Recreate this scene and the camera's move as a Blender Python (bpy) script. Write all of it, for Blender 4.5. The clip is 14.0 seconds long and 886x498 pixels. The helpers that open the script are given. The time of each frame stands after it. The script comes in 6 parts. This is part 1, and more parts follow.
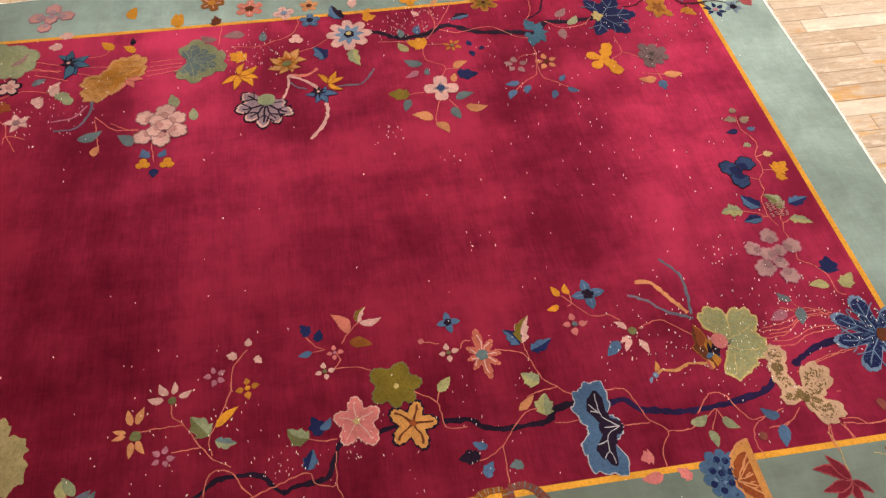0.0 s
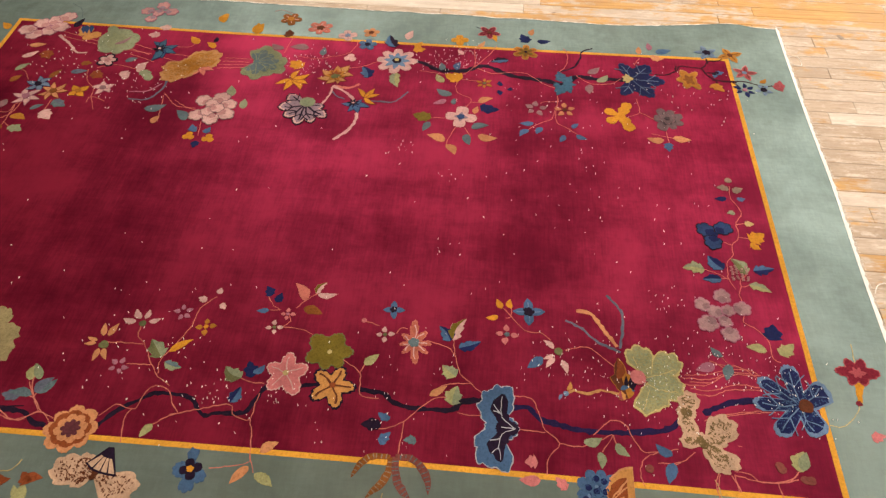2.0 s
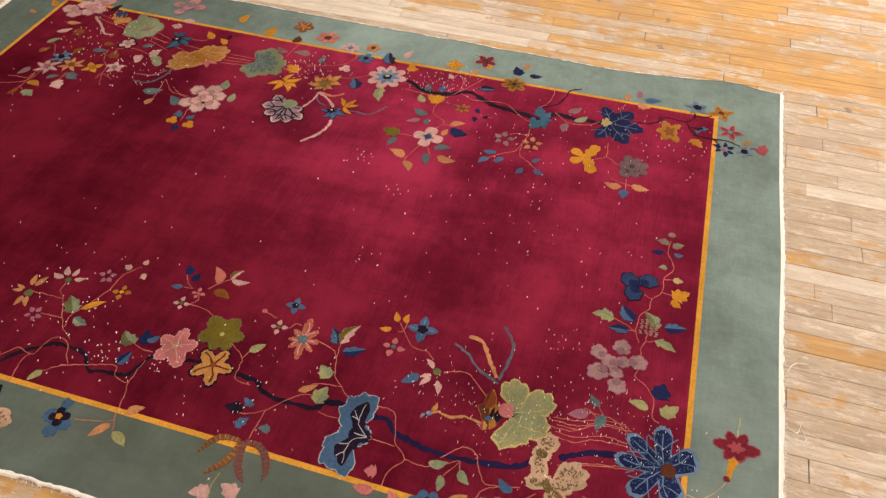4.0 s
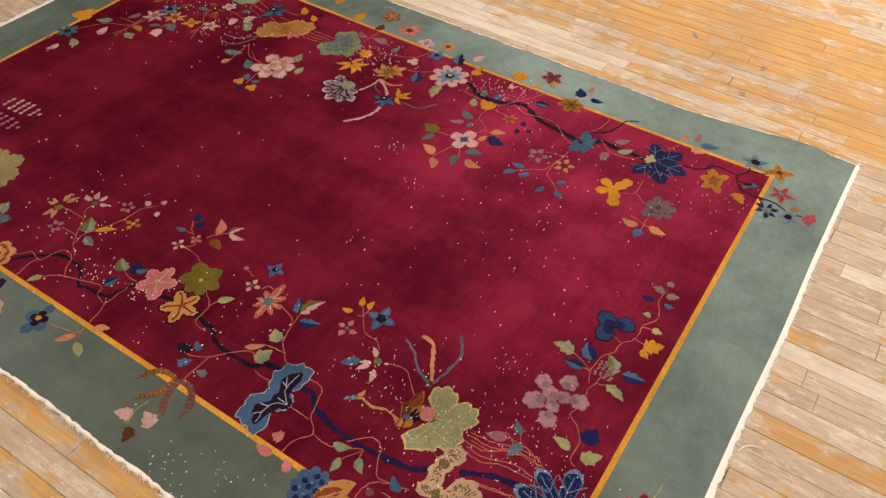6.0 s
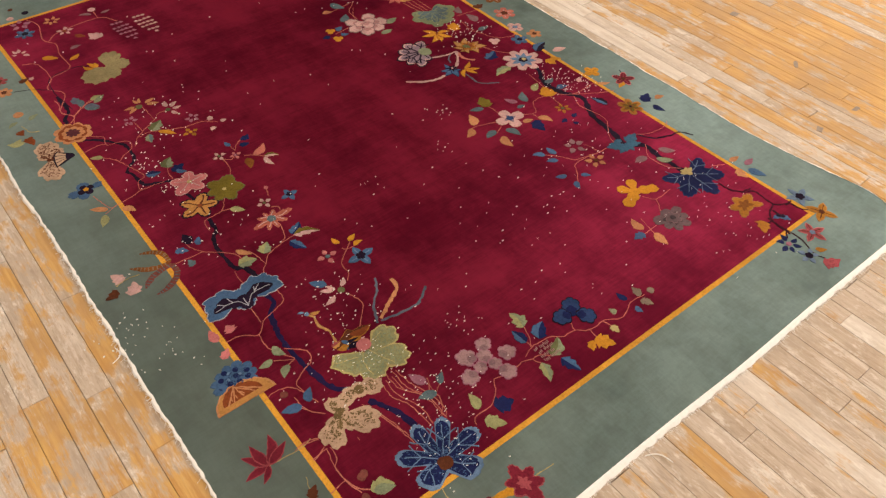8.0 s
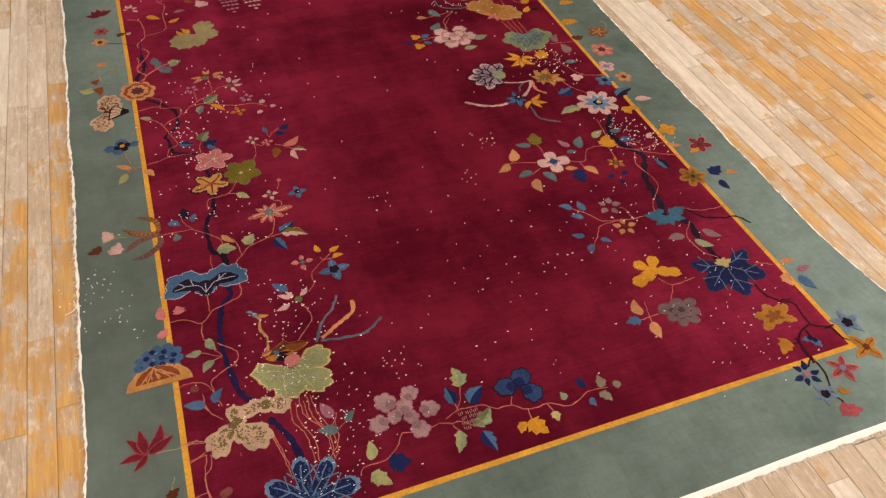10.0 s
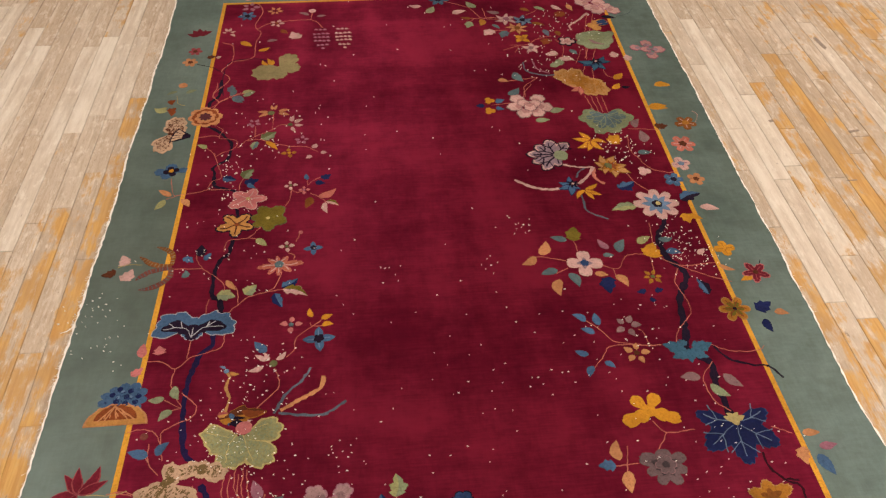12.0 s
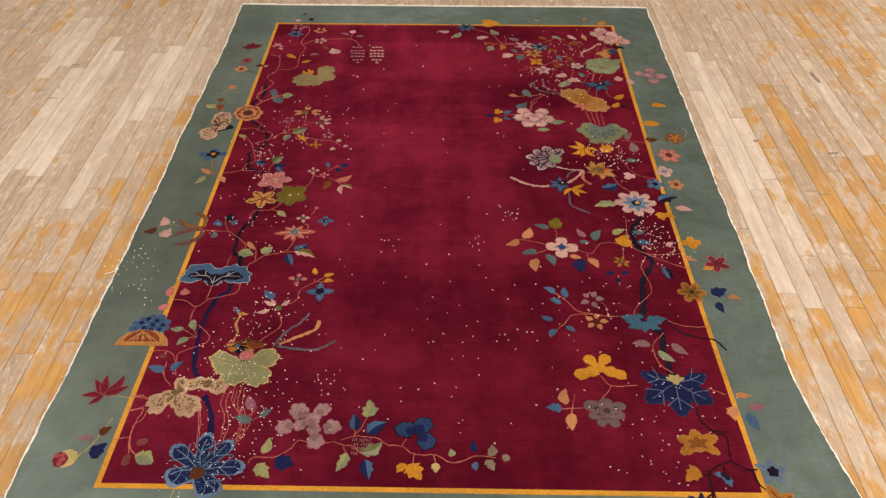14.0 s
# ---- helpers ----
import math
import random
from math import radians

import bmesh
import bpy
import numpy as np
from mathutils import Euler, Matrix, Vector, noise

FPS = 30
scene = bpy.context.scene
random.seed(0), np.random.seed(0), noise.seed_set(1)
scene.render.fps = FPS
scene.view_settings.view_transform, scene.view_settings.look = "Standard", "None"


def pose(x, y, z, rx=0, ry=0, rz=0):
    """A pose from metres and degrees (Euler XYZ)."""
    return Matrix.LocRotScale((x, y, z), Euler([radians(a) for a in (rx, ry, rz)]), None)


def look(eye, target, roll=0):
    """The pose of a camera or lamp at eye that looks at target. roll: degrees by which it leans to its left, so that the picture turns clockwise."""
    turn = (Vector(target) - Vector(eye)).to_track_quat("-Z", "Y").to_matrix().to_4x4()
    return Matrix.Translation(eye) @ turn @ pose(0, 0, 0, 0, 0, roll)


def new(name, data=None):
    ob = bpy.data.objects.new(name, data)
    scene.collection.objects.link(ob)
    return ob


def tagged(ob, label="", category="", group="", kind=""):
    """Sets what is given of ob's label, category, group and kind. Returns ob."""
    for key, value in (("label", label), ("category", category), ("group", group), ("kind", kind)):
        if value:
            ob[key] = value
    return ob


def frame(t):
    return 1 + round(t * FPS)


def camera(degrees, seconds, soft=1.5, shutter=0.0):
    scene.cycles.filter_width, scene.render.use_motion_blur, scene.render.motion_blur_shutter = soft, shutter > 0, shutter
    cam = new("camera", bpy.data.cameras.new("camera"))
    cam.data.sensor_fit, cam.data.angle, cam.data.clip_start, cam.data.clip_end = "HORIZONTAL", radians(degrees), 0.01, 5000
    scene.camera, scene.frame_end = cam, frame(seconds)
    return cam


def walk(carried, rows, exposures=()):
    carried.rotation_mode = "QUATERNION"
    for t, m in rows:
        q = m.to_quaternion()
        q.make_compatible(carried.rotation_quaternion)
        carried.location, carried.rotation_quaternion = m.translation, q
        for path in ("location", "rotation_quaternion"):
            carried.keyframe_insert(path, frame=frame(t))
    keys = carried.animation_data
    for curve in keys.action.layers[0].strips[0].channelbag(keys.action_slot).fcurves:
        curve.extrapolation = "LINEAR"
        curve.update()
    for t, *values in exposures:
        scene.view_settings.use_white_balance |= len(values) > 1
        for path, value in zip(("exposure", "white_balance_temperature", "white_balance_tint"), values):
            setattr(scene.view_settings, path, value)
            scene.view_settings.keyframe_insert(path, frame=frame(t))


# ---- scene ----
cam = camera(59.0, 14.0, soft=1.3)

PATH = [
    (0, (-0.656, 1.584, 2.056), (0.522, 1.369, 0.455), 1.0),
    (0.5, (-0.777, 1.443, 2.073), (0.452, 1.307, 0.501), 1.1),
    (1, (-0.911, 1.317, 2.099), (0.359, 1.261, 0.555), 1.1),
    (1.5, (-0.997, 1.19, 2.109), (0.308, 1.218, 0.594), 0.8),
    (2, (-1.012, 1.059, 2.101), (0.32, 1.16, 0.613), 0.7),
    (2.5, (-0.994, 0.899, 2.103), (0.352, 1.064, 0.633), 0.8),
    (3, (-0.975, 0.773, 2.107), (0.378, 1.004, 0.652), 0.8),
    (3.5, (-0.961, 0.601, 2.103), (0.39, 0.9, 0.659), 1.1),
    (4, (-0.964, 0.385, 2.105), (0.375, 0.762, 0.668), 1.3),
    (4.2, (-0.967, 0.309, 2.101), (0.366, 0.717, 0.667), 1.5),
    (6.3, (-0.702, -0.285, 2.101), (0.453, 0.512, 0.676), 1.9),
    (6.5, (-0.682, -0.363, 2.113), (0.448, 0.471, 0.689), 1.9),
    (7, (-0.627, -0.564, 2.125), (0.434, 0.356, 0.7), 2.1),
    (7.5, (-0.562, -0.725, 2.104), (0.424, 0.274, 0.679), 2.1),
    (7.7, (-0.527, -0.771, 2.088), (0.428, 0.259, 0.664), 2.0),
    (9.8, (0.192, -0.996, 2.062), (0.756, 0.289, 0.638), 2.0),
    (10, (0.264, -1.011, 2.063), (0.779, 0.292, 0.636), 2.0),
    (10.5, (0.449, -1.037, 2.063), (0.842, 0.306, 0.634), 2.0),
    (11, (0.587, -0.984, 2.091), (0.88, 0.384, 0.661), 1.9),
    (11.5, (0.732, -0.887, 2.144), (0.943, 0.498, 0.717), 1.8),
    (12, (0.845, -0.845, 2.183), (0.994, 0.558, 0.765), 1.6),
    (12.5, (0.964, -0.951, 2.223), (1.065, 0.475, 0.825), 1.5),
    (13, (1.037, -1.118, 2.269), (1.096, 0.337, 0.898), 1.3),
    (13.5, (1.068, -1.279, 2.275), (1.092, 0.201, 0.93), 1.1),
    (14, (1.101, -1.369, 2.239), (1.099, 0.133, 0.919), 0.9),
]
walk(cam, [(t, look(eye, target, roll)) for t, eye, target, roll in PATH],
     exposures=((0, 0.44), (2, 0.36), (4, 0.17), (6.5, 0.08), (10, 0.13), (14, 0.11)))

# ---- light: a closed room with warm lamps added, unseen, under its ceiling ----
ROOM = (-3.6, 8.4, -4.0, 8.6)  # x0, x1, y0, y1 of the room
HIGH = 4.4
world = bpy.data.worlds.new("world")
world.use_nodes = True
world.node_tree.nodes["Background"].inputs[0].default_value = (0.9, 0.8, 0.7, 1)
world.node_tree.nodes["Background"].inputs[1].default_value = 0.05
scene.world = world


def unseen_lamp(x, y, size, power):
    lamp = bpy.data.lights.new("unseen_lamp", "AREA")
    lamp.shape, lamp.size, lamp.energy, lamp.color = "SQUARE", size, power, (1.0, 0.95, 0.925)
    ob = new("unseen_lamp", lamp)
    ob.matrix_world = pose(x, y, HIGH - 0.08)
    return ob


# no fitting is in view: places and watts chosen to brighten rug and floor
for lamp_x, lamp_y, watts in ((6.2, -3.2, 238), (2.6, -3.3, 62), (7.6, 0.4, 82), (7.6, 3.6, 160), (-2.4, -0.4, 84), (-2.6, 2.6, 36), (0.4, 7.5, 48)):
    unseen_lamp(lamp_x, lamp_y, 0.9, watts)


# ---- materials ----
def lin(r, g, b):
    return tuple((c / 255 / 12.92 if c <= 10 else ((c / 255 + 0.055) / 1.055) ** 2.4) for c in (r, g, b)) + (1.0,)


class Nodes:
    """A node material and shortcuts to build it."""

    def __init__(self, name):
        self.mat = bpy.data.materials.new(name)
        self.mat.use_nodes = True
        self.tree = self.mat.node_tree
        self.bsdf = self.tree.nodes["Principled BSDF"]

    def put(self, kind, **props):
        node = self.tree.nodes.new(kind)
        for key, value in props.items():
            setattr(node, key, value)
        return node

    def link(self, a, b):
        self.tree.links.new(a, b)

    def feed(self, socket, value):
        if hasattr(value, "is_linked"):
            self.link(value, socket)
        else:
            socket.default_value = value

    def noise(self, where, scale, detail=4.0, rough=0.55, stretch=None):
        if stretch:
            m = self.put("ShaderNodeMapping")
            m.inputs["Scale"].default_value = stretch
            self.link(where, m.inputs["Vector"])
            where = m.outputs[0]
        n = self.put("ShaderNodeTexNoise")
        n.inputs["Scale"].default_value, n.inputs["Detail"].default_value, n.inputs["Roughness"].default_value = scale, detail, rough
        self.link(where, n.inputs["Vector"])
        return n.outputs["Fac"]

    def ramp(self, fac, lo, hi, a=0.0, b=1.0):
        n = self.put("ShaderNodeMapRange", interpolation_type="SMOOTHSTEP")
        self.feed(n.inputs["Value"], fac)
        for k, v in zip(("From Min", "From Max", "To Min", "To Max"), (lo, hi, a, b)):
            n.inputs[k].default_value = v
        return n.outputs["Result"]

    def math(self, op, a, b=0.0, c=0.0):
        n = self.put("ShaderNodeMath", operation=op)
        for i, v in enumerate((a, b, c)):
            self.feed(n.inputs[i], v)
        return n.outputs[0]

    def mix(self, fac, a, b, blend="MIX"):
        n = self.put("ShaderNodeMix", data_type="RGBA", blend_type=blend)
        self.feed(n.inputs["Factor"], fac)
        self.feed(n.inputs["A"], a)
        self.feed(n.inputs["B"], b)
        return n.outputs["Result"]

    def bump(self, height, strength, distance):
        n = self.put("ShaderNodeBump")
        n.inputs["Strength"].default_value, n.inputs["Distance"].default_value = strength, distance
        self.link(height, n.inputs["Height"])
        self.link(n.outputs[0], self.bsdf.inputs["Normal"])


def pile(name, rgb, drift=0.25, sheen=0.0, ground=False, weave=0.5, creased=False, satin=(0.5, 0.5, 0.5)):
    """Cut wool pile: knots and fibre grain, a slow drift of the dye, brushed patches that take the light."""
    n = Nodes(name)
    where = n.put("ShaderNodeTexCoord").outputs["Object"]
    colour = lin(*rgb)

    def shade(k, add=0.0):
        return tuple(min(1, c * k + add * c / max(colour[:3])) for c in colour[:3]) + (1,)

    fibre = n.noise(where, 300, 2)
    knot = n.noise(where, 120, 3, 0.7)
    slow = n.noise(where, 6, 5, 0.62)
    base = n.mix(n.ramp(slow, 0.3, 0.7), shade(1 - drift), shade(1 + drift, 0.006))
    base = n.mix(n.ramp(knot, 0.47, 0.70, 0.0, 0.2 if creased else 0.35 if ground else 0.6), base, shade(0.5))
    base = n.mix(n.ramp(knot, 0.45, 0.25, 0.0, 0.2 if creased else 0.35 if ground else 0.6), base, shade(1.35, 0.015))
    base = n.mix(n.ramp(fibre, 0.3, 0.75, 0.0, 0.35), base, shade(0.6))
    gloss = None
    if ground:
        # rows of knots show as short streaks along and across; brushed pile lies paler in broad patches
        warp = n.noise(where, 40, 5, 0.65, (0.5, 2.4, 1))
        weft = n.noise(where, 40, 5, 0.65, (2.4, 0.5, 1))
        mottle = n.noise(where, 15, 6, 0.7)
        streak = n.math("ADD", n.math("MULTIPLY", n.math("ADD", warp, weft), weave), n.math("MULTIPLY", mottle, 2.0 * (1 - weave)))
        base = n.mix(n.ramp(streak, 0.92, 1.22, 0.0, 0.42), base, shade(1.5, 0.002))
        base = n.mix(n.ramp(streak, 1.0, 0.76, 0.0, 0.42), base, shade(0.58))
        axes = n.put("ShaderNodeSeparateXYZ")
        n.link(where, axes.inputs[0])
        folds = n.math("ADD", n.noise(where, 3.0, 3, 0.5, (1.7, 0.16, 1)), n.noise(where, 3.0, 3, 0.5, (0.16, 1.7, 1)))
        patch = n.math("ADD", n.math("MULTIPLY", n.noise(where, 2.6, 5, 0.58), 0.45), n.math("MULTIPLY", folds, 0.275))
        patch = n.math("ADD", patch, n.math("MULTIPLY", n.math("SUBTRACT", streak, 1.0), 0.14))
        if creased:
            # the rug was long kept folded: across its middle the pile lies flatter every 0.8 m
            wave = n.math("MULTIPLY", n.math("SUBTRACT", axes.outputs[1], 0.46), 2 * math.pi / 0.8)
            wave = n.math("COSINE", n.math("ADD", wave, n.math("MULTIPLY", n.math("SUBTRACT", n.noise(where, 1.6, 3, 0.5), 0.5), 2.0)))
            middle = n.math("MULTIPLY", n.ramp(axes.outputs[0], 0.45, 0.95, 0.15, 1.0), n.ramp(axes.outputs[0], 1.9, 1.35, 0.4, 1.0))
            patch = n.math("ADD", patch, n.math("MULTIPLY", wave, n.math("MULTIPLY", middle, 0.045)))
            # a little of these patches' sheen is put into the base colour too
            base = n.mix(n.ramp(patch, 0.42, 0.62, 0.0, 0.12), base, shade(1.25))
            # fine creases and rows of knots
            crease = n.noise(where, 9, 4, 0.6, (5.0, 0.22, 1))
            base = n.mix(n.ramp(crease, 0.60, 0.70, 0.0, 0.35), base, shade(0.55))
            rows = n.noise(where, 30, 3, 0.6, (0.4, 5.0, 1))
            base = n.mix(n.ramp(rows, 0.45, 0.70, 0.0, 0.32), base, shade(0.58))
            patch = n.math("ADD", patch, n.math("MULTIPLY", n.math("SUBTRACT", rows, 0.5), -0.10))
            gloss = n.ramp(patch, 0.37, 0.65, 0.075, 0.24)
        else:
            # shade on the low-x long side, multiplied into the base colour, weaker at high y
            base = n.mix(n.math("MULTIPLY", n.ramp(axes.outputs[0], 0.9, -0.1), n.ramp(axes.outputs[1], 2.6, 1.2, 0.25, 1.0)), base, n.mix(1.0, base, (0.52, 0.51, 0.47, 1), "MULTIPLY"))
            base = n.mix(n.ramp(patch, 0.46, 0.62, 0.0, 0.5), base, n.mix(1.0, base, (1.25, 1.25, 1.25, 1), "MULTIPLY"))
            soil = n.math("ADD", n.math("MULTIPLY", n.noise(where, 2.6, 5, 0.62), 0.7), n.math("MULTIPLY", n.noise(where, 11, 4, 0.6), 0.3))
            base = n.mix(n.ramp(soil, 0.56, 0.42, 0.0, 0.42), base, n.mix(1.0, base, (0.60, 0.64, 0.60, 1), "MULTIPLY"))
            gloss = n.ramp(n.math("ADD", patch, n.math("MULTIPLY", n.math("SUBTRACT", soil, 0.5), 0.10)), 0.34, 0.68, 0.12, 0.20)
            gloss = n.math("ADD", gloss, n.ramp(axes.outputs[0], 0.6, -0.1, 0.0, 0.05))
    n.link(base, n.bsdf.inputs["Base Color"])
    n.bsdf.inputs["Roughness"].default_value = 0.8
    n.bsdf.inputs["Specular IOR Level"].default_value = 0.0 if ground else 0.06
    n.bsdf.inputs["Sheen Weight"].default_value = sheen
    n.bsdf.inputs["Sheen Roughness"].default_value = 0.45
    n.bsdf.inputs["Sheen Tint"].default_value = tuple(0.25 + 0.75 * c ** 0.5 for c in colour[:3]) + (1,)
    n.bump(n.math("ADD", fibre, n.math("ADD", n.math("MULTIPLY", knot, 1.2), n.math("MULTIPLY", slow, 3.0))), 0.6, 0.0022)
    if gloss is not None:
        # brushed wool has a satin lustre of its own dye's colour
        lustre = n.put("ShaderNodeBsdfAnisotropic")
        lustre.inputs["Color"].default_value = satin + (1,)
        lustre.inputs["Roughness"].default_value = 0.5
        blend = n.put("ShaderNodeMixShader")
        out = n.tree.nodes["Material Output"]
        n.link(gloss, blend.inputs[0])
        n.link(n.bsdf.outputs[0], blend.inputs[1])
        n.link(lustre.outputs[0], blend.inputs[2])
        n.link(blend.outputs[0], out.inputs["Surface"])
    return n.mat


DYES = {
    "ink": (29, 18, 34), "indigo": (32, 23, 59), "navy": (27, 33, 73), "blue": (66, 93, 124), "azure": (54, 88, 108), "steel": (102, 119, 142),
    "sky": (99, 123, 151), "ice": (165, 165, 172), "teal": (86, 103, 107), "slate": (87, 93, 106), "sage": (126, 134, 105), "moss": (97, 100, 65),
    "salmon": (166, 93, 76), "fern": (124, 130, 98), "ash": (98, 80, 82), "sand": (182, 151, 125), "bough": (46, 14, 24), "marine": (43, 61, 97), "celery": (140, 128, 91), "lime": (148, 147, 101), "olive": (104, 91, 33), "gold": (190, 132, 40), "amber": (158, 106, 40), "straw": (176, 159, 106), "tan": (167, 124, 77),
    "peach": (182, 126, 86), "blush": (184, 108, 94), "pink": (184, 108, 108), "shell": (190, 152, 146), "rose": (146, 69, 74), "crimson": (108, 30, 44),
    "mauve": (150, 98, 114), "dusk": (127, 98, 100), "taupe": (130, 116, 99), "rust": (125, 64, 34), "russet": (123, 74, 33), "wine": (114, 64, 56), "apricot": (174, 124, 68), "petal": (168, 122, 120), "umber": (87, 47, 29), "bark": (109, 90, 58), "plum": (86, 44, 50), "pistachio": (137, 135, 95), "soot": (66, 56, 58), "heather": (150, 118, 118), "lilac": (132, 112, 122),
}
WOOL = {k: pile("wool_" + k, v) for k, v in DYES.items()}
FIELD = pile("wool_field", (55, 4, 18), 0.12, 0.0, True, 0.5, True, (0.84, 0.078, 0.190))
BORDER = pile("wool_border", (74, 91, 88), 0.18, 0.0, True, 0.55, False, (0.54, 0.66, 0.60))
LINE = pile("wool_line", (206, 149, 54), 0.16)


def cotton():
    n = Nodes("cotton")
    where = n.put("ShaderNodeTexCoord").outputs["Object"]
    n.link(n.mix(n.noise(where, 90, 3), (0.8, 0.76, 0.68, 1), (0.96, 0.94, 0.9, 1)), n.bsdf.inputs["Base Color"])
    n.bsdf.inputs["Roughness"].default_value = 0.9
    return n.mat


COTTON = cotton()


def timber(name, joined):
    """Worn strip flooring: bleached grey-tan wood, orange varnish left in patches, dark pores and scuffs."""
    n = Nodes(name)
    where = n.put("ShaderNodeNewGeometry")
    if joined:
        rand = where.outputs["Random Per Island"]
        lacquer = n.ramp(rand, 0.2, 1.0, 0.0, 0.42)
        shift, scrubbed = n.math("FRACT", n.math("MULTIPLY", rand, 57.0)), n.ramp(rand, 0.7, 1.0, 0.0, 0.35)
    else:
        info = n.put("ShaderNodeObjectInfo")
        rand = info.outputs["Random"]
        split = n.put("ShaderNodeSeparateColor")
        n.link(info.outputs["Color"], split.inputs[0])
        lacquer, scrubbed = split.outputs[0], split.outputs[1]
        shift = n.math("FRACT", n.math("MULTIPLY", rand, 57.0))
    push = n.put("ShaderNodeCombineXYZ")
    n.link(n.math("MULTIPLY", rand, 31.0), push.inputs[2])
    add = n.put("ShaderNodeVectorMath", operation="ADD")
    n.link(where.outputs["Position"], add.inputs[0])
    n.link(push.outputs[0], add.inputs[1])
    spot = add.outputs[0]
    here = where.outputs["Position"]
    grain = n.noise(spot, 9, 6, 0.68, (9.0, 0.5, 1))
    fine = n.noise(spot, 60, 4, 0.7, (5.0, 0.30, 1))
    streak = n.noise(spot, 7, 6, 0.66, (3.6, 0.42, 1))
    smear = n.noise(here, 5, 6, 0.66, (1.5, 0.8, 1))
    # sanded wood: each strip a little lighter or browner, with pale rubbed streaks and greyer ones along the grain
    bare = n.mix(shift, (0.47, 0.365, 0.265, 1), (0.58, 0.48, 0.375, 1))
    bare = n.mix(n.ramp(smear, 0.38, 0.64, 0.0, 0.5), bare, (0.54, 0.435, 0.325, 1))
    bare = n.mix(n.ramp(streak, 0.50, 0.66, 0.0, 0.8), bare, (0.70, 0.62, 0.52, 1))
    bare = n.mix(n.ramp(n.noise(spot, 8, 6, 0.7, (2.6, 0.40, 1)), 0.52, 0.70, 0.0, 0.7), bare, (0.38, 0.30, 0.225, 1))
    bare = n.mix(n.ramp(grain, 0.48, 0.70, 0.0, 0.55), bare, (0.34, 0.24, 0.15, 1))
    bare = n.mix(n.ramp(fine, 0.50, 0.74, 0.0, 0.5), bare, (0.27, 0.19, 0.12, 1))
    bare = n.mix(n.ramp(n.noise(here, 13, 7, 0.75, (1.6, 0.6, 1)), 0.53, 0.66, 0.0, 0.7), bare, (0.76, 0.70, 0.61, 1))
    wear = n.noise(here, 24, 6, 0.72, (2.2, 0.6, 1))
    bare = n.mix(n.ramp(wear, 0.54, 0.68, 0.0, 0.6), bare, (0.34, 0.25, 0.175, 1))
    bare = n.mix(n.ramp(wear, 0.45, 0.33, 0.0, 0.6), bare, (0.76, 0.69, 0.59, 1))
    bare = n.mix(n.ramp(n.noise(here, 3.4, 6, 0.66, (1.2, 0.7, 1)), 0.52, 0.66, 0.0, 0.5), bare, (0.40, 0.315, 0.235, 1))
    bare = n.mix(n.math("MULTIPLY", scrubbed, n.ramp(streak, 0.30, 0.60, 0.35, 0.95)), bare, (0.80, 0.74, 0.645, 1))
    # old varnish: orange where it is thick, worn through along the grain
    warm = n.mix(n.ramp(grain, 0.3, 0.7), (0.48, 0.235, 0.055, 1), (0.65, 0.39, 0.12, 1))
    warm = n.mix(n.ramp(n.noise(here, 3.0, 4, 0.6), 0.42, 0.62, 0.0, 0.5), warm, (0.40, 0.245, 0.11, 1))
    axes = n.put("ShaderNodeSeparateXYZ")
    n.link(here, axes.inputs[0])
    lacquer = n.math("ADD", lacquer, n.ramp(axes.outputs[0], 2.7, 3.6, 0.0, 0.22))
    edge = n.math("ADD", n.math("MULTIPLY", n.math("SUBTRACT", streak, 0.5), 1.5), lacquer)
    edge = n.math("ADD", edge, n.math("MULTIPLY", n.math("SUBTRACT", smear, 0.5), 1.9))
    edge = n.math("ADD", edge, n.math("MULTIPLY", n.math("SUBTRACT", fine, 0.5), 0.55))
    edge = n.math("ADD", edge, n.math("MULTIPLY", n.math("SUBTRACT", n.noise(here, 10, 4, 0.6, (1.3, 0.8, 1)), 0.5), 1.3))
    edge = n.math("ADD", edge, n.math("MULTIPLY", n.math("SUBTRACT", n.noise(here, 1.1, 3, 0.5), 0.5), 0.7))
    kept = n.ramp(edge, 0.36, 0.74, 0.0, 0.92)
    base = n.mix(kept, bare, warm)
    # dark nicks and dirt in the pores
    base = n.mix(n.ramp(n.noise(spot, 34, 3, 0.6, (1.6, 0.5, 1)), 0.69, 0.76, 0.0, 0.6), base, (0.17, 0.11, 0.07, 1))
    n.link(base, n.bsdf.inputs["Base Color"])
    n.link(n.ramp(kept, 0.0, 1.0, 0.75, 0.55), n.bsdf.inputs["Roughness"])
    n.bsdf.inputs["Specular IOR Level"].default_value = 0.15
    n.bump(n.math("ADD", grain, n.math("MULTIPLY", fine, 0.7)), 0.35, 0.0016)
    return n.mat


def plain(name, a, b, scale, rough):
    n = Nodes(name)
    where = n.put("ShaderNodeTexCoord").outputs["Object"]
    n.link(n.mix(n.noise(where, scale, 5), a, b), n.bsdf.inputs["Base Color"])
    n.bsdf.inputs["Roughness"].default_value = rough
    n.bump(n.noise(where, scale * 20, 3), 0.2, 0.002)
    return n.mat


PLASTER = plain("plaster", (0.66, 0.6, 0.52, 1), (0.74, 0.69, 0.61, 1), 1.5, 0.9)
SUBFLOOR = plain("subfloor", (0.15, 0.105, 0.07, 1), (0.30, 0.22, 0.15, 1), 8, 0.95)
CHIP = plain("chipped_wood", (0.17, 0.125, 0.095, 1), (0.40, 0.32, 0.25, 1), 60, 0.9)
BOARD = timber("floor_board", False)
BOARDS = timber("floor_boards_far", True)


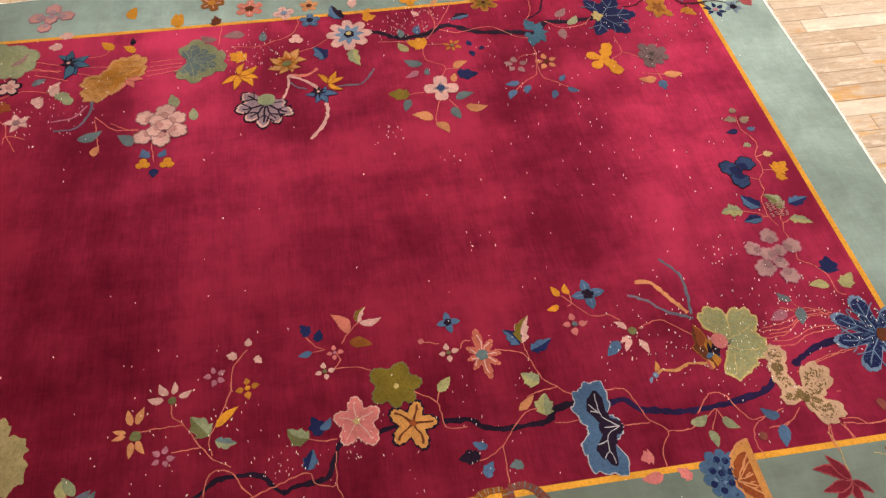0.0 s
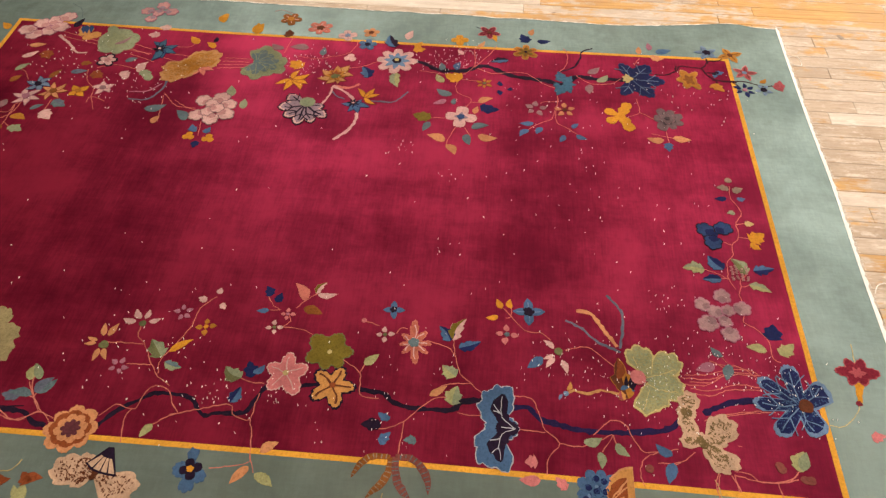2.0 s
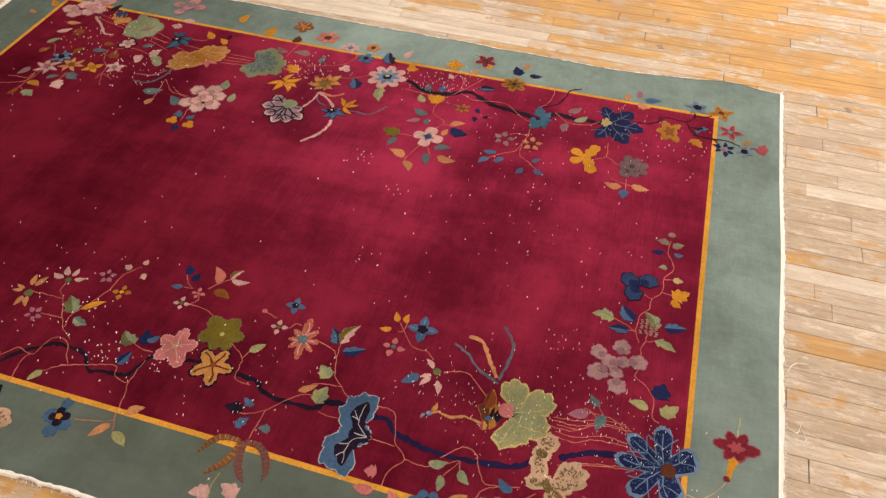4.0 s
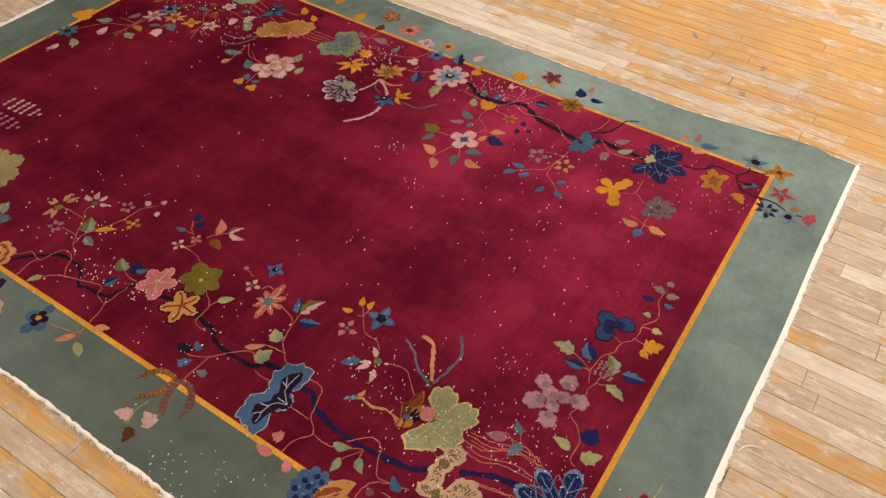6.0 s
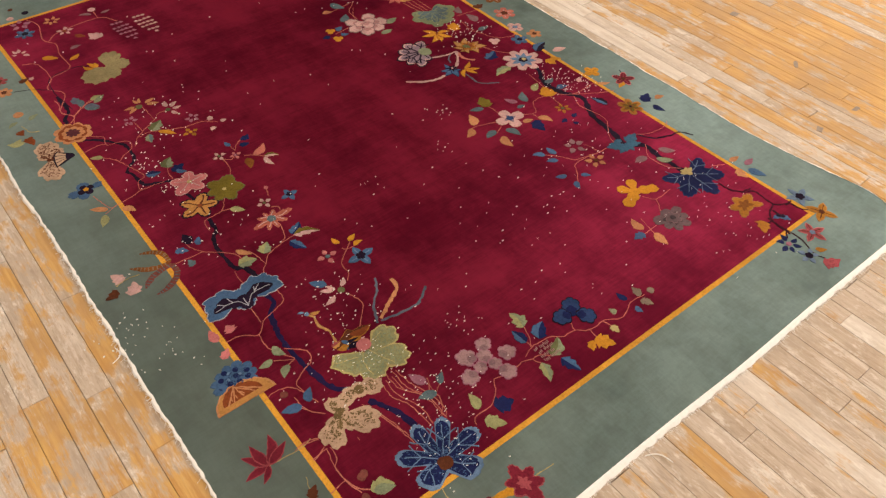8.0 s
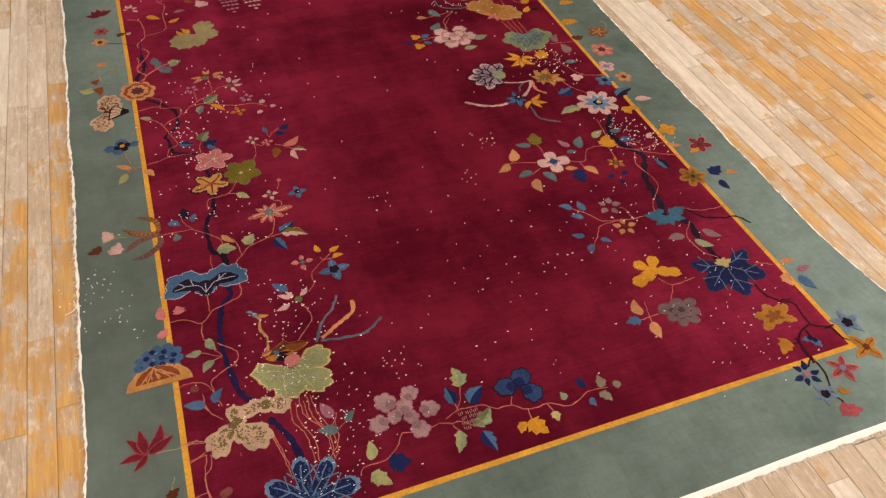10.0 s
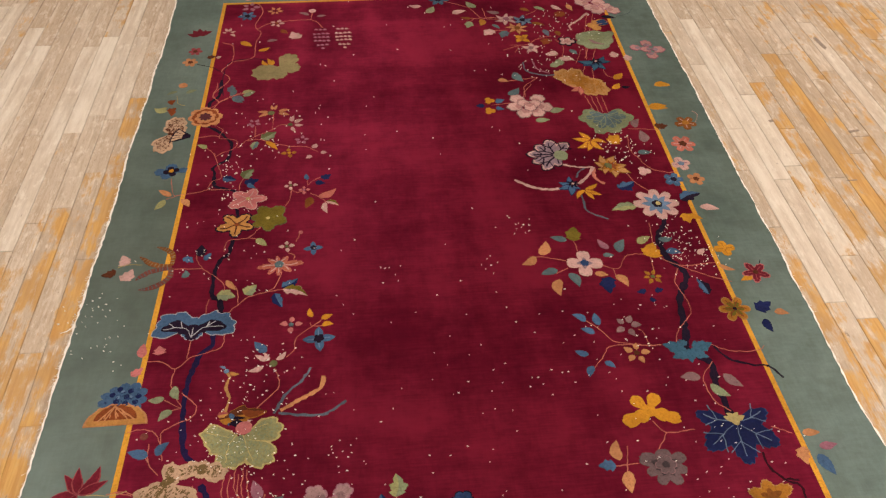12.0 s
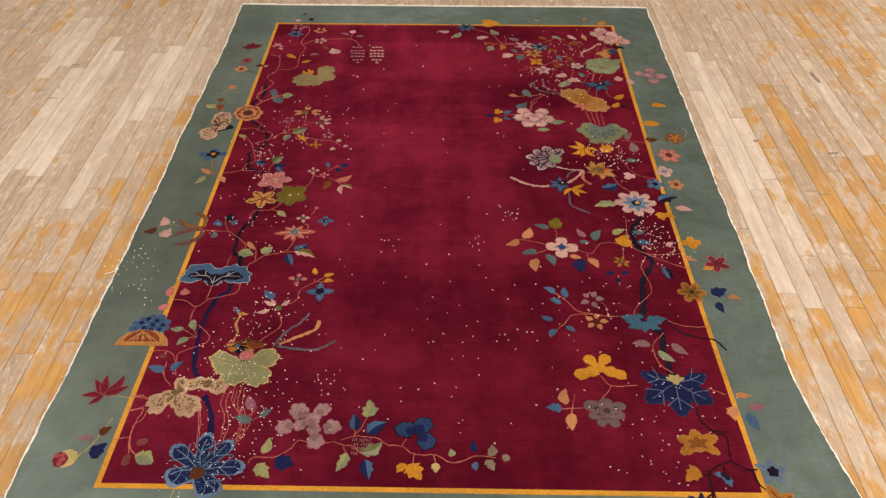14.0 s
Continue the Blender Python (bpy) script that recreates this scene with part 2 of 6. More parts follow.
# ---- building helpers ----
def mesh_of(name, bm, material):
    me = bpy.data.meshes.new(name)
    bm.normal_update()
    bm.to_mesh(me)
    bm.free()
    me.materials.append(material)
    return me


def part(name, bm, material, parent, label=""):
    ob = new(name, mesh_of(name, bm, material))
    ob.parent = parent
    return tagged(ob, label)


def box(bm, x0, x1, y0, y1, z0, z1):
    v = [bm.verts.new(p) for p in ((x0, y0, z0), (x1, y0, z0), (x1, y1, z0), (x0, y1, z0), (x0, y0, z1), (x1, y0, z1), (x1, y1, z1), (x0, y1, z1))]
    for f in ((3, 2, 1, 0), (4, 5, 6, 7), (0, 1, 5, 4), (1, 2, 6, 5), (2, 3, 7, 6), (3, 0, 4, 7)):
        bm.faces.new([v[i] for i in f])


def block(name, x0, x1, y0, y1, z0, z1, material, label):
    bm = bmesh.new()
    box(bm, x0, x1, y0, y1, z0, z1)
    return tagged(new(name, mesh_of(name, bm, material)), label, "room", kind="structure")


# ---- room ----
floor = block("floor", ROOM[0], ROOM[1], ROOM[2], ROOM[3], -0.10, -0.02, SUBFLOOR, "worn strip wood floor with patches of orange varnish")
block("ceiling", ROOM[0] - 0.2, ROOM[1] + 0.2, ROOM[2] - 0.2, ROOM[3] + 0.2, HIGH, HIGH + 0.15, PLASTER, "plain pale plaster ceiling over the room")
block("wall_west", ROOM[0] - 0.2, ROOM[0], ROOM[2], ROOM[3], -0.1, HIGH, PLASTER, "plain pale plaster wall of the room")
block("wall_east", ROOM[1], ROOM[1] + 0.2, ROOM[2], ROOM[3], -0.1, HIGH, PLASTER, "plain pale plaster wall of the room")
block("wall_south", ROOM[0] - 0.2, ROOM[1] + 0.2, ROOM[2] - 0.2, ROOM[2], -0.1, HIGH, PLASTER, "plain pale plaster wall of the room")
block("wall_north", ROOM[0] - 0.2, ROOM[1] + 0.2, ROOM[3], ROOM[3] + 0.2, -0.1, HIGH, PLASTER, "plain pale plaster wall of the room")

# ---- the rug ----
RUG_TOP = 0.012
rug = tagged(new("rug"), "old crimson wool rug with green border lying on wood floor", "rug")
rug.empty_display_size = 0.2
W, LENGTH, BAND = 2.14, 3.33, 0.272
CORNERS = ((0.008, -0.004), (2.141, 0.0), (2.157, 3.356), (0.018, 3.318))  # the field, seen from above


def swell(x, y):
    """The slight lie of the rug on the boards."""
    return 0.0007 * noise.noise((x * 1.7, y * 1.7, 3.1))


def lie(a, b):
    """From the rug's own square measure to where it lies: a little out of square, edges not quite straight."""
    u, v = a / W, b / LENGTH
    p = [(1 - u) * (1 - v) * CORNERS[0][k] + u * (1 - v) * CORNERS[1][k] + u * v * CORNERS[2][k] + (1 - u) * v * CORNERS[3][k] for k in (0, 1)]
    mid = max(0.0, math.sin(math.pi * min(1, max(0, v))))
    p[0] += 0.009 * mid * (1 - 2 * max(0.0, u)) if u < 0.5 else -0.017 * mid * (2 * min(1.0, u) - 1)
    out = max(0.0, abs(u - 0.5) - 0.5) * W / BAND + max(0.0, abs(v - 0.5) - 0.5) * LENGTH / BAND
    p[0] += out * (0.010 * noise.noise((b * 2.3, 4.0 + (u > 0.5) * 9, 0.5)) + 0.006 * noise.noise((b * 8.0, 24.0 + (u > 0.5) * 9, 0.5)))
    if u > 1:
        p[0] += out * (0.034 * math.exp(-((b + 0.03) / 0.15) ** 2) - 0.016 * math.exp(-((b - 0.55) / 0.3) ** 2))
    p[1] += out * 0.008 * noise.noise((a * 2.0, 14.0 + (v > 0.5) * 9, 0.5))
    return p


def sheet(name, a0, a1, b0, b1, z, material, label, step=0.035):
    """A stretch of pile with its own thickness."""
    na, nb = max(2, round((a1 - a0) / step)), max(2, round((b1 - b0) / step))
    bm = bmesh.new()
    rows = []
    for j in range(nb + 1):
        row = []
        for i in range(na + 1):
            x, y = lie(a0 + (a1 - a0) * i / na, b0 + (b1 - b0) * j / nb)
            row.append(bm.verts.new((x, y, z + swell(x, y))))
        rows.append(row)
    for j in range(nb):
        for i in range(na):
            bm.faces.new((rows[j][i], rows[j][i + 1], rows[j + 1][i + 1], rows[j + 1][i]))
    rim = rows[0] + [r[-1] for r in rows[1:]] + rows[-1][-2::-1] + [r[0] for r in rows[-2:0:-1]]
    for f in bm.faces:
        f.smooth = True
    low = [bm.verts.new((v.co.x, v.co.y, 0.001)) for v in rim]
    rim = [bm.verts.new(v.co) for v in rim]
    for k in range(len(rim)):
        bm.faces.new((rim[k - 1], low[k - 1], low[k], rim[k]))
    return part(name, bm, material, rug, label)


S = 0.009  # half the yellow line's width
sheet("field", S, W - S, S, LENGTH - S, RUG_TOP, FIELD, "plain deep crimson wool field, brushed paler in patches", 0.03)


def span(lo, hi, step=0.033):
    n = max(2, round((hi - lo) / step))
    return [lo + (hi - lo) * k / n for k in range(n)]


def border_ring():
    """The border in one piece, mitre-less, with its outer edge turned down to the floor."""
    across = span(-BAND, -S) + span(-S, W + S) + span(W + S, W + BAND) + [W + BAND]
    along = span(-BAND, -S) + span(-S, LENGTH + S) + span(LENGTH + S, LENGTH + BAND) + [LENGTH + BAND]
    bm = bmesh.new()
    grid = {}

    def vert(i, k):
        if (i, k) not in grid:
            x, y = lie(across[i], along[k])
            grid[i, k] = bm.verts.new((x, y, RUG_TOP + swell(x, y)))
        return grid[i, k]

    e = 1e-6
    for k in range(len(along) - 1):
        for i in range(len(across) - 1):
            if across[i] > -S - e and across[i + 1] < W + S + e and along[k] > -S - e and along[k + 1] < LENGTH + S + e:
                continue
            bm.faces.new((vert(i, k), vert(i + 1, k), vert(i + 1, k + 1), vert(i, k + 1))).smooth = True
    na, nb = len(across) - 1, len(along) - 1
    rim = [(i, 0) for i in range(na)] + [(na, k) for k in range(nb)] + [(i, nb) for i in range(na, 0, -1)] + [(0, k) for k in range(nb, 0, -1)]
    low = [bm.verts.new((vert(*q).co.x, vert(*q).co.y, 0.001)) for q in rim]
    high = [bm.verts.new(vert(*q).co) for q in rim]
    for k in range(len(rim)):
        bm.faces.new((high[k - 1], low[k - 1], low[k], high[k]))
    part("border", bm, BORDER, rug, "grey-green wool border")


border_ring()
for a0, a1, b0, b1 in ((-S, W + S, -S, S), (-S, W + S, LENGTH - S, LENGTH + S), (-S, S, S, LENGTH - S), (W - S, W + S, S, LENGTH - S)):
    sheet("border_line", a0, a1, b0, b1, RUG_TOP + 0.0003, LINE, "narrow golden yellow line", 0.02)


# ---- woven motifs: low clipped relief on the pile ----
LAYER = [0]
LEVEL = [0]
dice = random.Random(7)


def lift(level):
    LAYER[0] = (LAYER[0] + 1) % 9
    return RUG_TOP + 0.0005 + (level + LEVEL[0]) * 0.00042 + LAYER[0] * 0.00001


def slab(bm, outline, z):
    top = [bm.verts.new((x, y, z + swell(x, y))) for x, y in outline]
    low = [bm.verts.new((x, y, RUG_TOP - 0.002)) for x, y in outline]
    face = bm.faces.new(top)
    if face.calc_area() and sum((outline[k - 1][0] * outline[k][1] - outline[k][0] * outline[k - 1][1]) for k in range(len(outline))) < 0:
        face.normal_flip()
    for k in range(len(top)):
        bm.faces.new((top[k - 1], top[k], low[k], low[k - 1]))


def cut(name, outlines, dye, parent, level, label=""):
    bm = bmesh.new()
    for o in outlines:
        slab(bm, o, lift(level))
    return part(name, bm, WOOL[dye], parent, label)


def blade(p, q, w, n=15, side=0, teeth=False):
    """The outline of a pointed leaf from p to q; side 1 or -1 gives half of it; teeth point forward."""
    dx, dy = q[0] - p[0], q[1] - p[1]
    bend, start = dice.uniform(-0.15, 0.15), dice.uniform(0.1, 0.5)
    left, right = [], []
    for i in range(n + 1):
        s = i / n
        h = 0.5 * w * math.sin(math.pi * s ** 0.72) ** 0.95 * (1 + dice.uniform(-0.10, 0.10)) if 0 < i < n else 0.0
        if teeth and 0 < i < n:
            h *= 0.74 + 0.46 * ((2.7 * s + start) % 1.0)
        o = bend * math.sin(math.pi * s)
        mx, my = p[0] + dx * s - dy * o, p[1] + dy * s + dx * o
        left.append((mx - dy * (h if side >= 0 else 0), my + dx * (h if side >= 0 else 0)))
        if 0 < i < n:
            right.append((mx + dy * (h if side <= 0 else 0), my - dx * (h if side <= 0 else 0)))
    return left + right[::-1]


def leaf(dye, p, q, w, second=""):
    state = dice.getstate()
    teeth = bool(second) or w >= 0.55
    ob = cut("leaf", [blade(p, q, w * (1.12 if teeth else 1.05), teeth=teeth)], dye, rug, 1)
    if second:
        dice.setstate(state)
        cut("leaf_shade", [blade(p, q, w * 1.04, side=1, teeth=True)], second, ob, 2)
    return ob


def horn(dye, second, w, *points):
    """A curved claw-like leaf lobe that tapers to its tip, threaded with a second dye."""
    band = ribbon(points, 1.0)
    n = len(band) // 2
    outline = []
    for k, (x, y) in enumerate(band):
        i = k if k < n else 2 * n - 1 - k
        mx, my = (band[i][0] + band[2 * n - 1 - i][0]) / 2, (band[i][1] + band[2 * n - 1 - i][1]) / 2
        d = math.hypot(x - mx, y - my) or 1.0
        f = i / (n - 1)
        h = 0.5 * w * (0.55 + 0.9 * f) * (1 - f ** 3) * (1 + dice.uniform(-0.16, 0.16)) + 0.0012
        outline.append((mx + (x - mx) / d * h, my + (y - my) / d * h))
    ob = cut("leaf", [outline], dye, rug, 1)
    nicks = []
    for _ in range(190):
        i = dice.randrange(1, n - 1)
        f = dice.uniform(0.1, 0.9)
        a, b = outline[i], outline[2 * n - 1 - i]
        x, y = a[0] + (b[0] - a[0]) * f, a[1] + (b[1] - a[1]) * f
        nicks.append(nick(x, y, dice.uniform(0.0015, 0.0035), dice.uniform(0, 3.14)))
    tagged(cut("mottling", nicks, second, ob, 2), kind="stuff")
    return ob


def nick(x, y, s, e):
    """A short dash of a few knots in another dye."""
    return [(x + s * math.cos(e), y + s * math.sin(e)), (x - 0.4 * s * math.sin(e), y + 0.4 * s * math.cos(e)), (x - s * math.cos(e), y - s * math.sin(e)), (x + 0.4 * s * math.sin(e), y - 0.4 * s * math.cos(e))]


def round_outline(c, r, turn, n, depth, ratio=1.0, waist=0.0, sharp=0.8, count=0):
    """A lobed outline about c, r long along turn and ratio times that across."""
    steps = count or max(36, n * 14)
    pts = []
    wob = [dice.uniform(-1, 1) for _ in range(4)]
    for i in range(steps):
        t = 2 * math.pi * i / steps
        lobe = abs(math.cos(n * t / 2)) ** sharp
        f = (1 - depth) + depth * lobe
        f *= 1 - waist * math.sin(t) ** 2 + 0.05 * (wob[0] * math.cos(t) + wob[1] * math.sin(2 * t) + wob[2] * math.cos(3 * t)) + dice.uniform(-0.035, 0.035)
        a, b = r * f * math.cos(t), r * f * ratio * math.sin(t)
        pts.append((c[0] + a * math.cos(turn) - b * math.sin(turn), c[1] + a * math.sin(turn) + b * math.cos(turn)))
    return pts


VEINS = {"shell": "mauve", "pink": "shell", "peach": "rust", "amber": "umber", "gold": "amber", "crimson": "rose", "rose": "umber", "blue": "sky", "azure": "slate", "umber": "amber", "tan": "umber", "salmon": "crimson"}


def polar(c, tip):
    return math.hypot(tip[0] - c[0], tip[1] - c[1]), math.atan2(tip[1] - c[1], tip[0] - c[0])


# how a petal narrows from its tip (0) to the cleft beside it (1)
PROFILES = {
    "maple": ((0, 1.0), (0.10, 0.90), (0.24, 0.93), (0.40, 0.58), (0.56, 0.62), (0.74, 0.20), (1, 0.0)),
    "point": ((0, 1.0), (0.22, 0.74), (0.5, 0.5), (0.75, 0.24), (1, 0.0)),
    "round": ((0, 1.0), (0.25, 0.97), (0.5, 0.82), (0.75, 0.45), (1, 0.0)),
    "notch": ((0, 0.90), (0.12, 1.0), (0.30, 0.86), (0.42, 0.92), (0.62, 0.62), (0.80, 0.36), (1, 0.0)),
    "lobe": ((0, 1.0), (0.14, 0.97), (0.2, 0.92), (0.34, 0.94), (0.42, 0.83), (0.54, 0.76), (0.64, 0.46), (0.78, 0.18), (1, 0.0)),
    "scallop": ((0, 1.0), (0.16, 0.96), (0.24, 0.84), (0.38, 0.86), (0.50, 0.74), (0.58, 0.60), (0.74, 0.56), (0.86, 0.26), (1, 0.0)),
}


def crown(c, tips, profile, cleft, scale=1.0, shrink=0.0):
    """The outline of a flower or leaf whose petals end in the tips."""
    rays = sorted((math.atan2(y - c[1], x - c[0]) % (2 * math.pi), math.hypot(x - c[0], y - c[1])) for x, y in tips)
    us, fs = zip(*PROFILES[profile])
    pts = []
    for k, (t0, r0) in enumerate(rays):
        t1, r1 = rays[(k + 1) % len(rays)]
        gap = (t1 - t0) % (2 * math.pi) or 2 * math.pi
        steps = 26
        for i in range(steps):
            s = i / steps
            u, r = (2 * s, r0) if s < 0.5 else (2 * (1 - s), r1)
            low = (cleft if gap < 2.2 else 0.16) * 0.5 * (r0 + r1)
            if gap >= 2.2:
                u = min(1.0, u * 2.4)
            f = low + (r - low) * float(np.interp(u, us, fs))
            f = max(0.004, f * scale * (1 + dice.uniform(-0.022, 0.022)) - shrink)
            pts.append((c[0] + f * math.cos(t0 + gap * s), c[1] + f * math.sin(t0 + gap * s)))
    return pts


def even(c, tip, n):
    """n tips evenly round c, the first at tip."""
    r, turn = polar(c, tip)
    return [(c[0] + r * f * math.cos(turn + e + 2 * math.pi * k / n), c[1] + r * f * math.sin(turn + e + 2 * math.pi * k / n)) for k in range(n) for f, e in ((dice.uniform(0.93, 1.06), dice.uniform(-0.08, 0.08)),)]


def blossom(name, dye, c, tips, profile, cleft, rim="", width=0.006, heart="", size=0.6, vein="", reach=0.76, middle="", small=0.18, label="", thick=0.0035, spots=""):
    """A flower or lobed leaf: a rim, the petals, a heart of a deeper dye, veins and a middle."""
    ob = cut(name, [crown(c, tips, profile, cleft)], rim or dye, rug, 2, label)
    if rim:
        cut("flower_petals", [crown(c, tips, profile, cleft, 1.0, width)], dye, ob, 3)
    if heart:
        cut("flower_heart", [crown(c, tips, profile if profile in ("round", "lobe", "scallop") else "point", cleft * 0.85, size)], heart, ob, 4)
    if spots:
        inner = crown(c, tips, profile, cleft, 1.0, width + 0.007)
        nicks = []
        for _ in range(int(34 * len(tips) * math.dist(c, tips[0]) / 0.1)):
            x, y = inner[dice.randrange(len(inner))]
            f = dice.random() ** 0.5
            nicks.append(nick(c[0] + f * (x - c[0]), c[1] + f * (y - c[1]), dice.uniform(0.002, 0.005), dice.uniform(0, 3.14)))
        tagged(cut("mottling", nicks, spots, ob, 4), kind="stuff")
    if vein:
        for x, y in tips:
            dx, dy = x - c[0], y - c[1]
            b = dice.uniform(-0.09, 0.09)
            cut("vein", [ribbon([(c[0] + 0.1 * dx, c[1] + 0.1 * dy), (c[0] + 0.45 * dx - b * dy, c[1] + 0.45 * dy + b * dx), (c[0] + reach * dx, c[1] + reach * dy)], thick)], vein, ob, 5)
            if math.hypot(dx, dy) > 0.105:
                for g in (-0.3, 0.3):
                    cut("vein", [ribbon([(c[0] + 0.45 * dx - b * dy, c[1] + 0.45 * dy + b * dx), (c[0] + 0.72 * dx - g * dy, c[1] + 0.72 * dy + g * dx)], thick * 0.85)], vein, ob, 5)
    if middle:
        cut("flower_center", [round_outline(c, small * math.dist(c, tips[0]), 0.3, 5, 0.2, sharp=0.8)], middle, ob, 6)
    return ob


def petal_fan(dye, line, base, tips, w):
    """Pointed petals that overlap from one base, each with a thin dark edge."""
    for k, tip in enumerate(tips):
        state = dice.getstate()
        ob = cut("petal", [blade(base, tip, w)], line, rug, 1 + 0.5 * k)
        dice.setstate(state)
        dx, dy = tip[0] - base[0], tip[1] - base[1]
        cut("petal_blade", [blade((base[0] + 0.05 * dx, base[1] + 0.05 * dy), (base[0] + 0.97 * dx, base[1] + 0.97 * dy), w * 0.84)], dye, ob, 1.25 + 0.5 * k)


def peony(dye, line, heart, c, petals):
    """A head of ruffled petals about c, each with a darker line round it and a deeper heart towards the middle."""
    for k, (x, y, r) in enumerate(petals):
        turn = math.atan2(y - c[1], x - c[0])
        d = max(0.001, math.dist(c, (x, y)))
        state = dice.getstate()
        ob = cut("petal", [round_outline((x, y), r, turn, 6, 0.22, 0.95, 0.0, 0.6)], line, rug, 2 + 0.6 * k)
        dice.setstate(state)
        cut("petal_blade", [round_outline((x, y), r - 0.0042, turn, 6, 0.22, 0.95, 0.0, 0.6)], dye, ob, 2.25 + 0.6 * k)
        q = (x + (c[0] - x) / d * 0.46 * r, y + (c[1] - y) / d * 0.46 * r)
        cut("petal_heart", [round_outline(q, r * 0.42, turn, 4, 0.25, 1.2, 0.0, 0.7)], heart, ob, 2.5 + 0.6 * k)


def flower(dye, c, tip, n, style, middle, rim):
    r, turn = polar(c, tip)
    r *= 0.94
    if style == "sep":
        petals = []
        for k in range(n):
            t = turn + 2 * math.pi * k / n + dice.uniform(-0.12, 0.12)
            far = r * dice.uniform(0.88, 1.06)
            petals.append(blade((c[0] + 0.3 * r * math.cos(t), c[1] + 0.3 * r * math.sin(t)), (c[0] + far * math.cos(t), c[1] + far * math.sin(t)), min(0.75, 3.4 / n), 10))
        ob = cut("flower", petals, dye, rug, 2)
    elif style == "rosette":
        ob = cut("flower", [round_outline(c, r, turn, n, 0.2)], dye, rug, 2, "scalloped apricot rosette with brown rings")
        cut("flower_ring", [round_outline(c, r * 0.78, turn, n, 0.12)], middle, ob, 3)
        cut("flower_ring", [round_outline(c, r * 0.62, turn + 0.2, n, 0.2)], dye, ob, 4)
        cut("flower_center", [round_outline(c, r * 0.38, turn, n, 0.3)], "plum", ob, 5)
        return ob
    else:
        profile, cleft = {"star": ("maple", 0.46), "spiky": ("point", 0.34), "round": ("notch", 0.52)}[style]
        tips = even(c, tip, n)
        ob = cut("flower", [crown(c, tips, profile, cleft)], rim or dye, rug, 2)
        if rim:
            cut("flower_petals", [crown(c, tips, profile, cleft, 1.0, 0.009 if rim == "ink" else 0.0055)], dye, ob, 3)
    if style in ("star", "round", "spiky") and r > 0.038 and dye not in ("ink", "olive", "steel"):
        for k in range(n):
            t = turn + 2 * math.pi * k / n
            a = (c[0] + 0.15 * r * math.cos(t), c[1] + 0.15 * r * math.sin(t))
            e = (c[0] + 0.74 * r * math.cos(t), c[1] + 0.74 * r * math.sin(t))
            cut("vein", [ribbon([a, e], 0.0035)], VEINS.get(dye, "shell"), ob, 4)
    if middle:
        big = 0.22 if middle != "ink" and style != "round" else 0.36
        cut("flower_center", [round_outline(c, r * big, turn, 5, 0.3, sharp=0.8)], middle, ob, 5)
    return ob


def lobed(name, dye, c, tip, ratio, n, depth, rim, waist, spots):
    r, turn = polar(c, tip)
    state = dice.getstate()
    ob = cut(name, [round_outline(c, r, turn, n, depth, ratio, waist, 0.6)], rim or dye, rug, 2)
    if rim:
        dice.setstate(state)
        inner = r - max(0.007, 0.05 * r)
        cut("leaf_blade", [round_outline(c, inner, turn, n, depth, ratio, waist, 0.6)], dye, ob, 3)
    if spots:
        # the mottled heart of a rock or pod, in many small nicks
        nicks = []
        count = int(90 * ratio * (r / 0.12) ** 1.2)
        for _ in range(min(240, count)):
            t, f = dice.uniform(0, 2 * math.pi), dice.uniform(0.05, 0.66) ** 0.8
            g = f * (1 - waist * math.sin(t) ** 2)
            a, b = r * g * math.cos(t), r * g * ratio * math.sin(t)
            x, y = c[0] + a * math.cos(turn) - b * math.sin(turn), c[1] + a * math.sin(turn) + b * math.cos(turn)
            nicks.append(nick(x, y, dice.uniform(0.003, 0.008), dice.uniform(0, 3.14)))
        tagged(cut("mottling", nicks, spots, ob, 4), kind="stuff")
    return ob


def clump(name, dye, rim, spots, c, *discs):
    """A leaf, rock or flower head whose outline is that of a few overlapping lobes, each given by its middle and a point on its edge."""
    rounds = [(m, math.dist(m, e)) for m, e in zip(discs[::2], discs[1::2])]

    def outline(shrink):
        pts = []
        for i in range(190):
            t = 2 * math.pi * i / 190
            dx, dy = math.cos(t), math.sin(t)
            far = 0.012
            for (mx, my), r in rounds:
                r = max(0.004, r - shrink)
                along = (mx - c[0]) * dx + (my - c[1]) * dy
                off = (mx - c[0]) * dy - (my - c[1]) * dx
                if abs(off) < r:
                    far = max(far, along + math.sqrt(r * r - off * off))
            far *= 1 + (0.015 if name == "clover" else 0.04) * math.sin(t * 19 + c[0] * 40) + 0.014 * math.sin(t * 37) + dice.uniform(-0.014, 0.014)
            pts.append((c[0] + far * dx, c[1] + far * dy))
        return pts

    ob = cut(name, [outline(0.0)], rim or dye, rug, 2)
    if rim:
        cut("leaf_blade", [outline(0.010 if rim == "ink" else 0.0032 if rim == "ice" else 0.0065)], dye, ob, 3)
    if spots:
        # a net of small dashes fills the heart and leaves a clear edge
        inner = outline(0.013)
        nicks = []
        for _ in range(int(120 + 60000 * sum(r * r for _, r in rounds))):
            x, y = inner[dice.randrange(190)]
            f = 0.97 * dice.random() ** 0.6
            x, y = c[0] + f * (x - c[0]), c[1] + f * (y - c[1])
            lean = 0.6 * math.sin(9 * (x + y)) + dice.choice((0.0, 1.4))
            nicks.append(nick(x, y, dice.uniform(0.0022, 0.0062), lean + dice.uniform(-0.3, 0.3)))
        tagged(cut("mottling", nicks, spots, ob, 4), kind="stuff")
    return ob


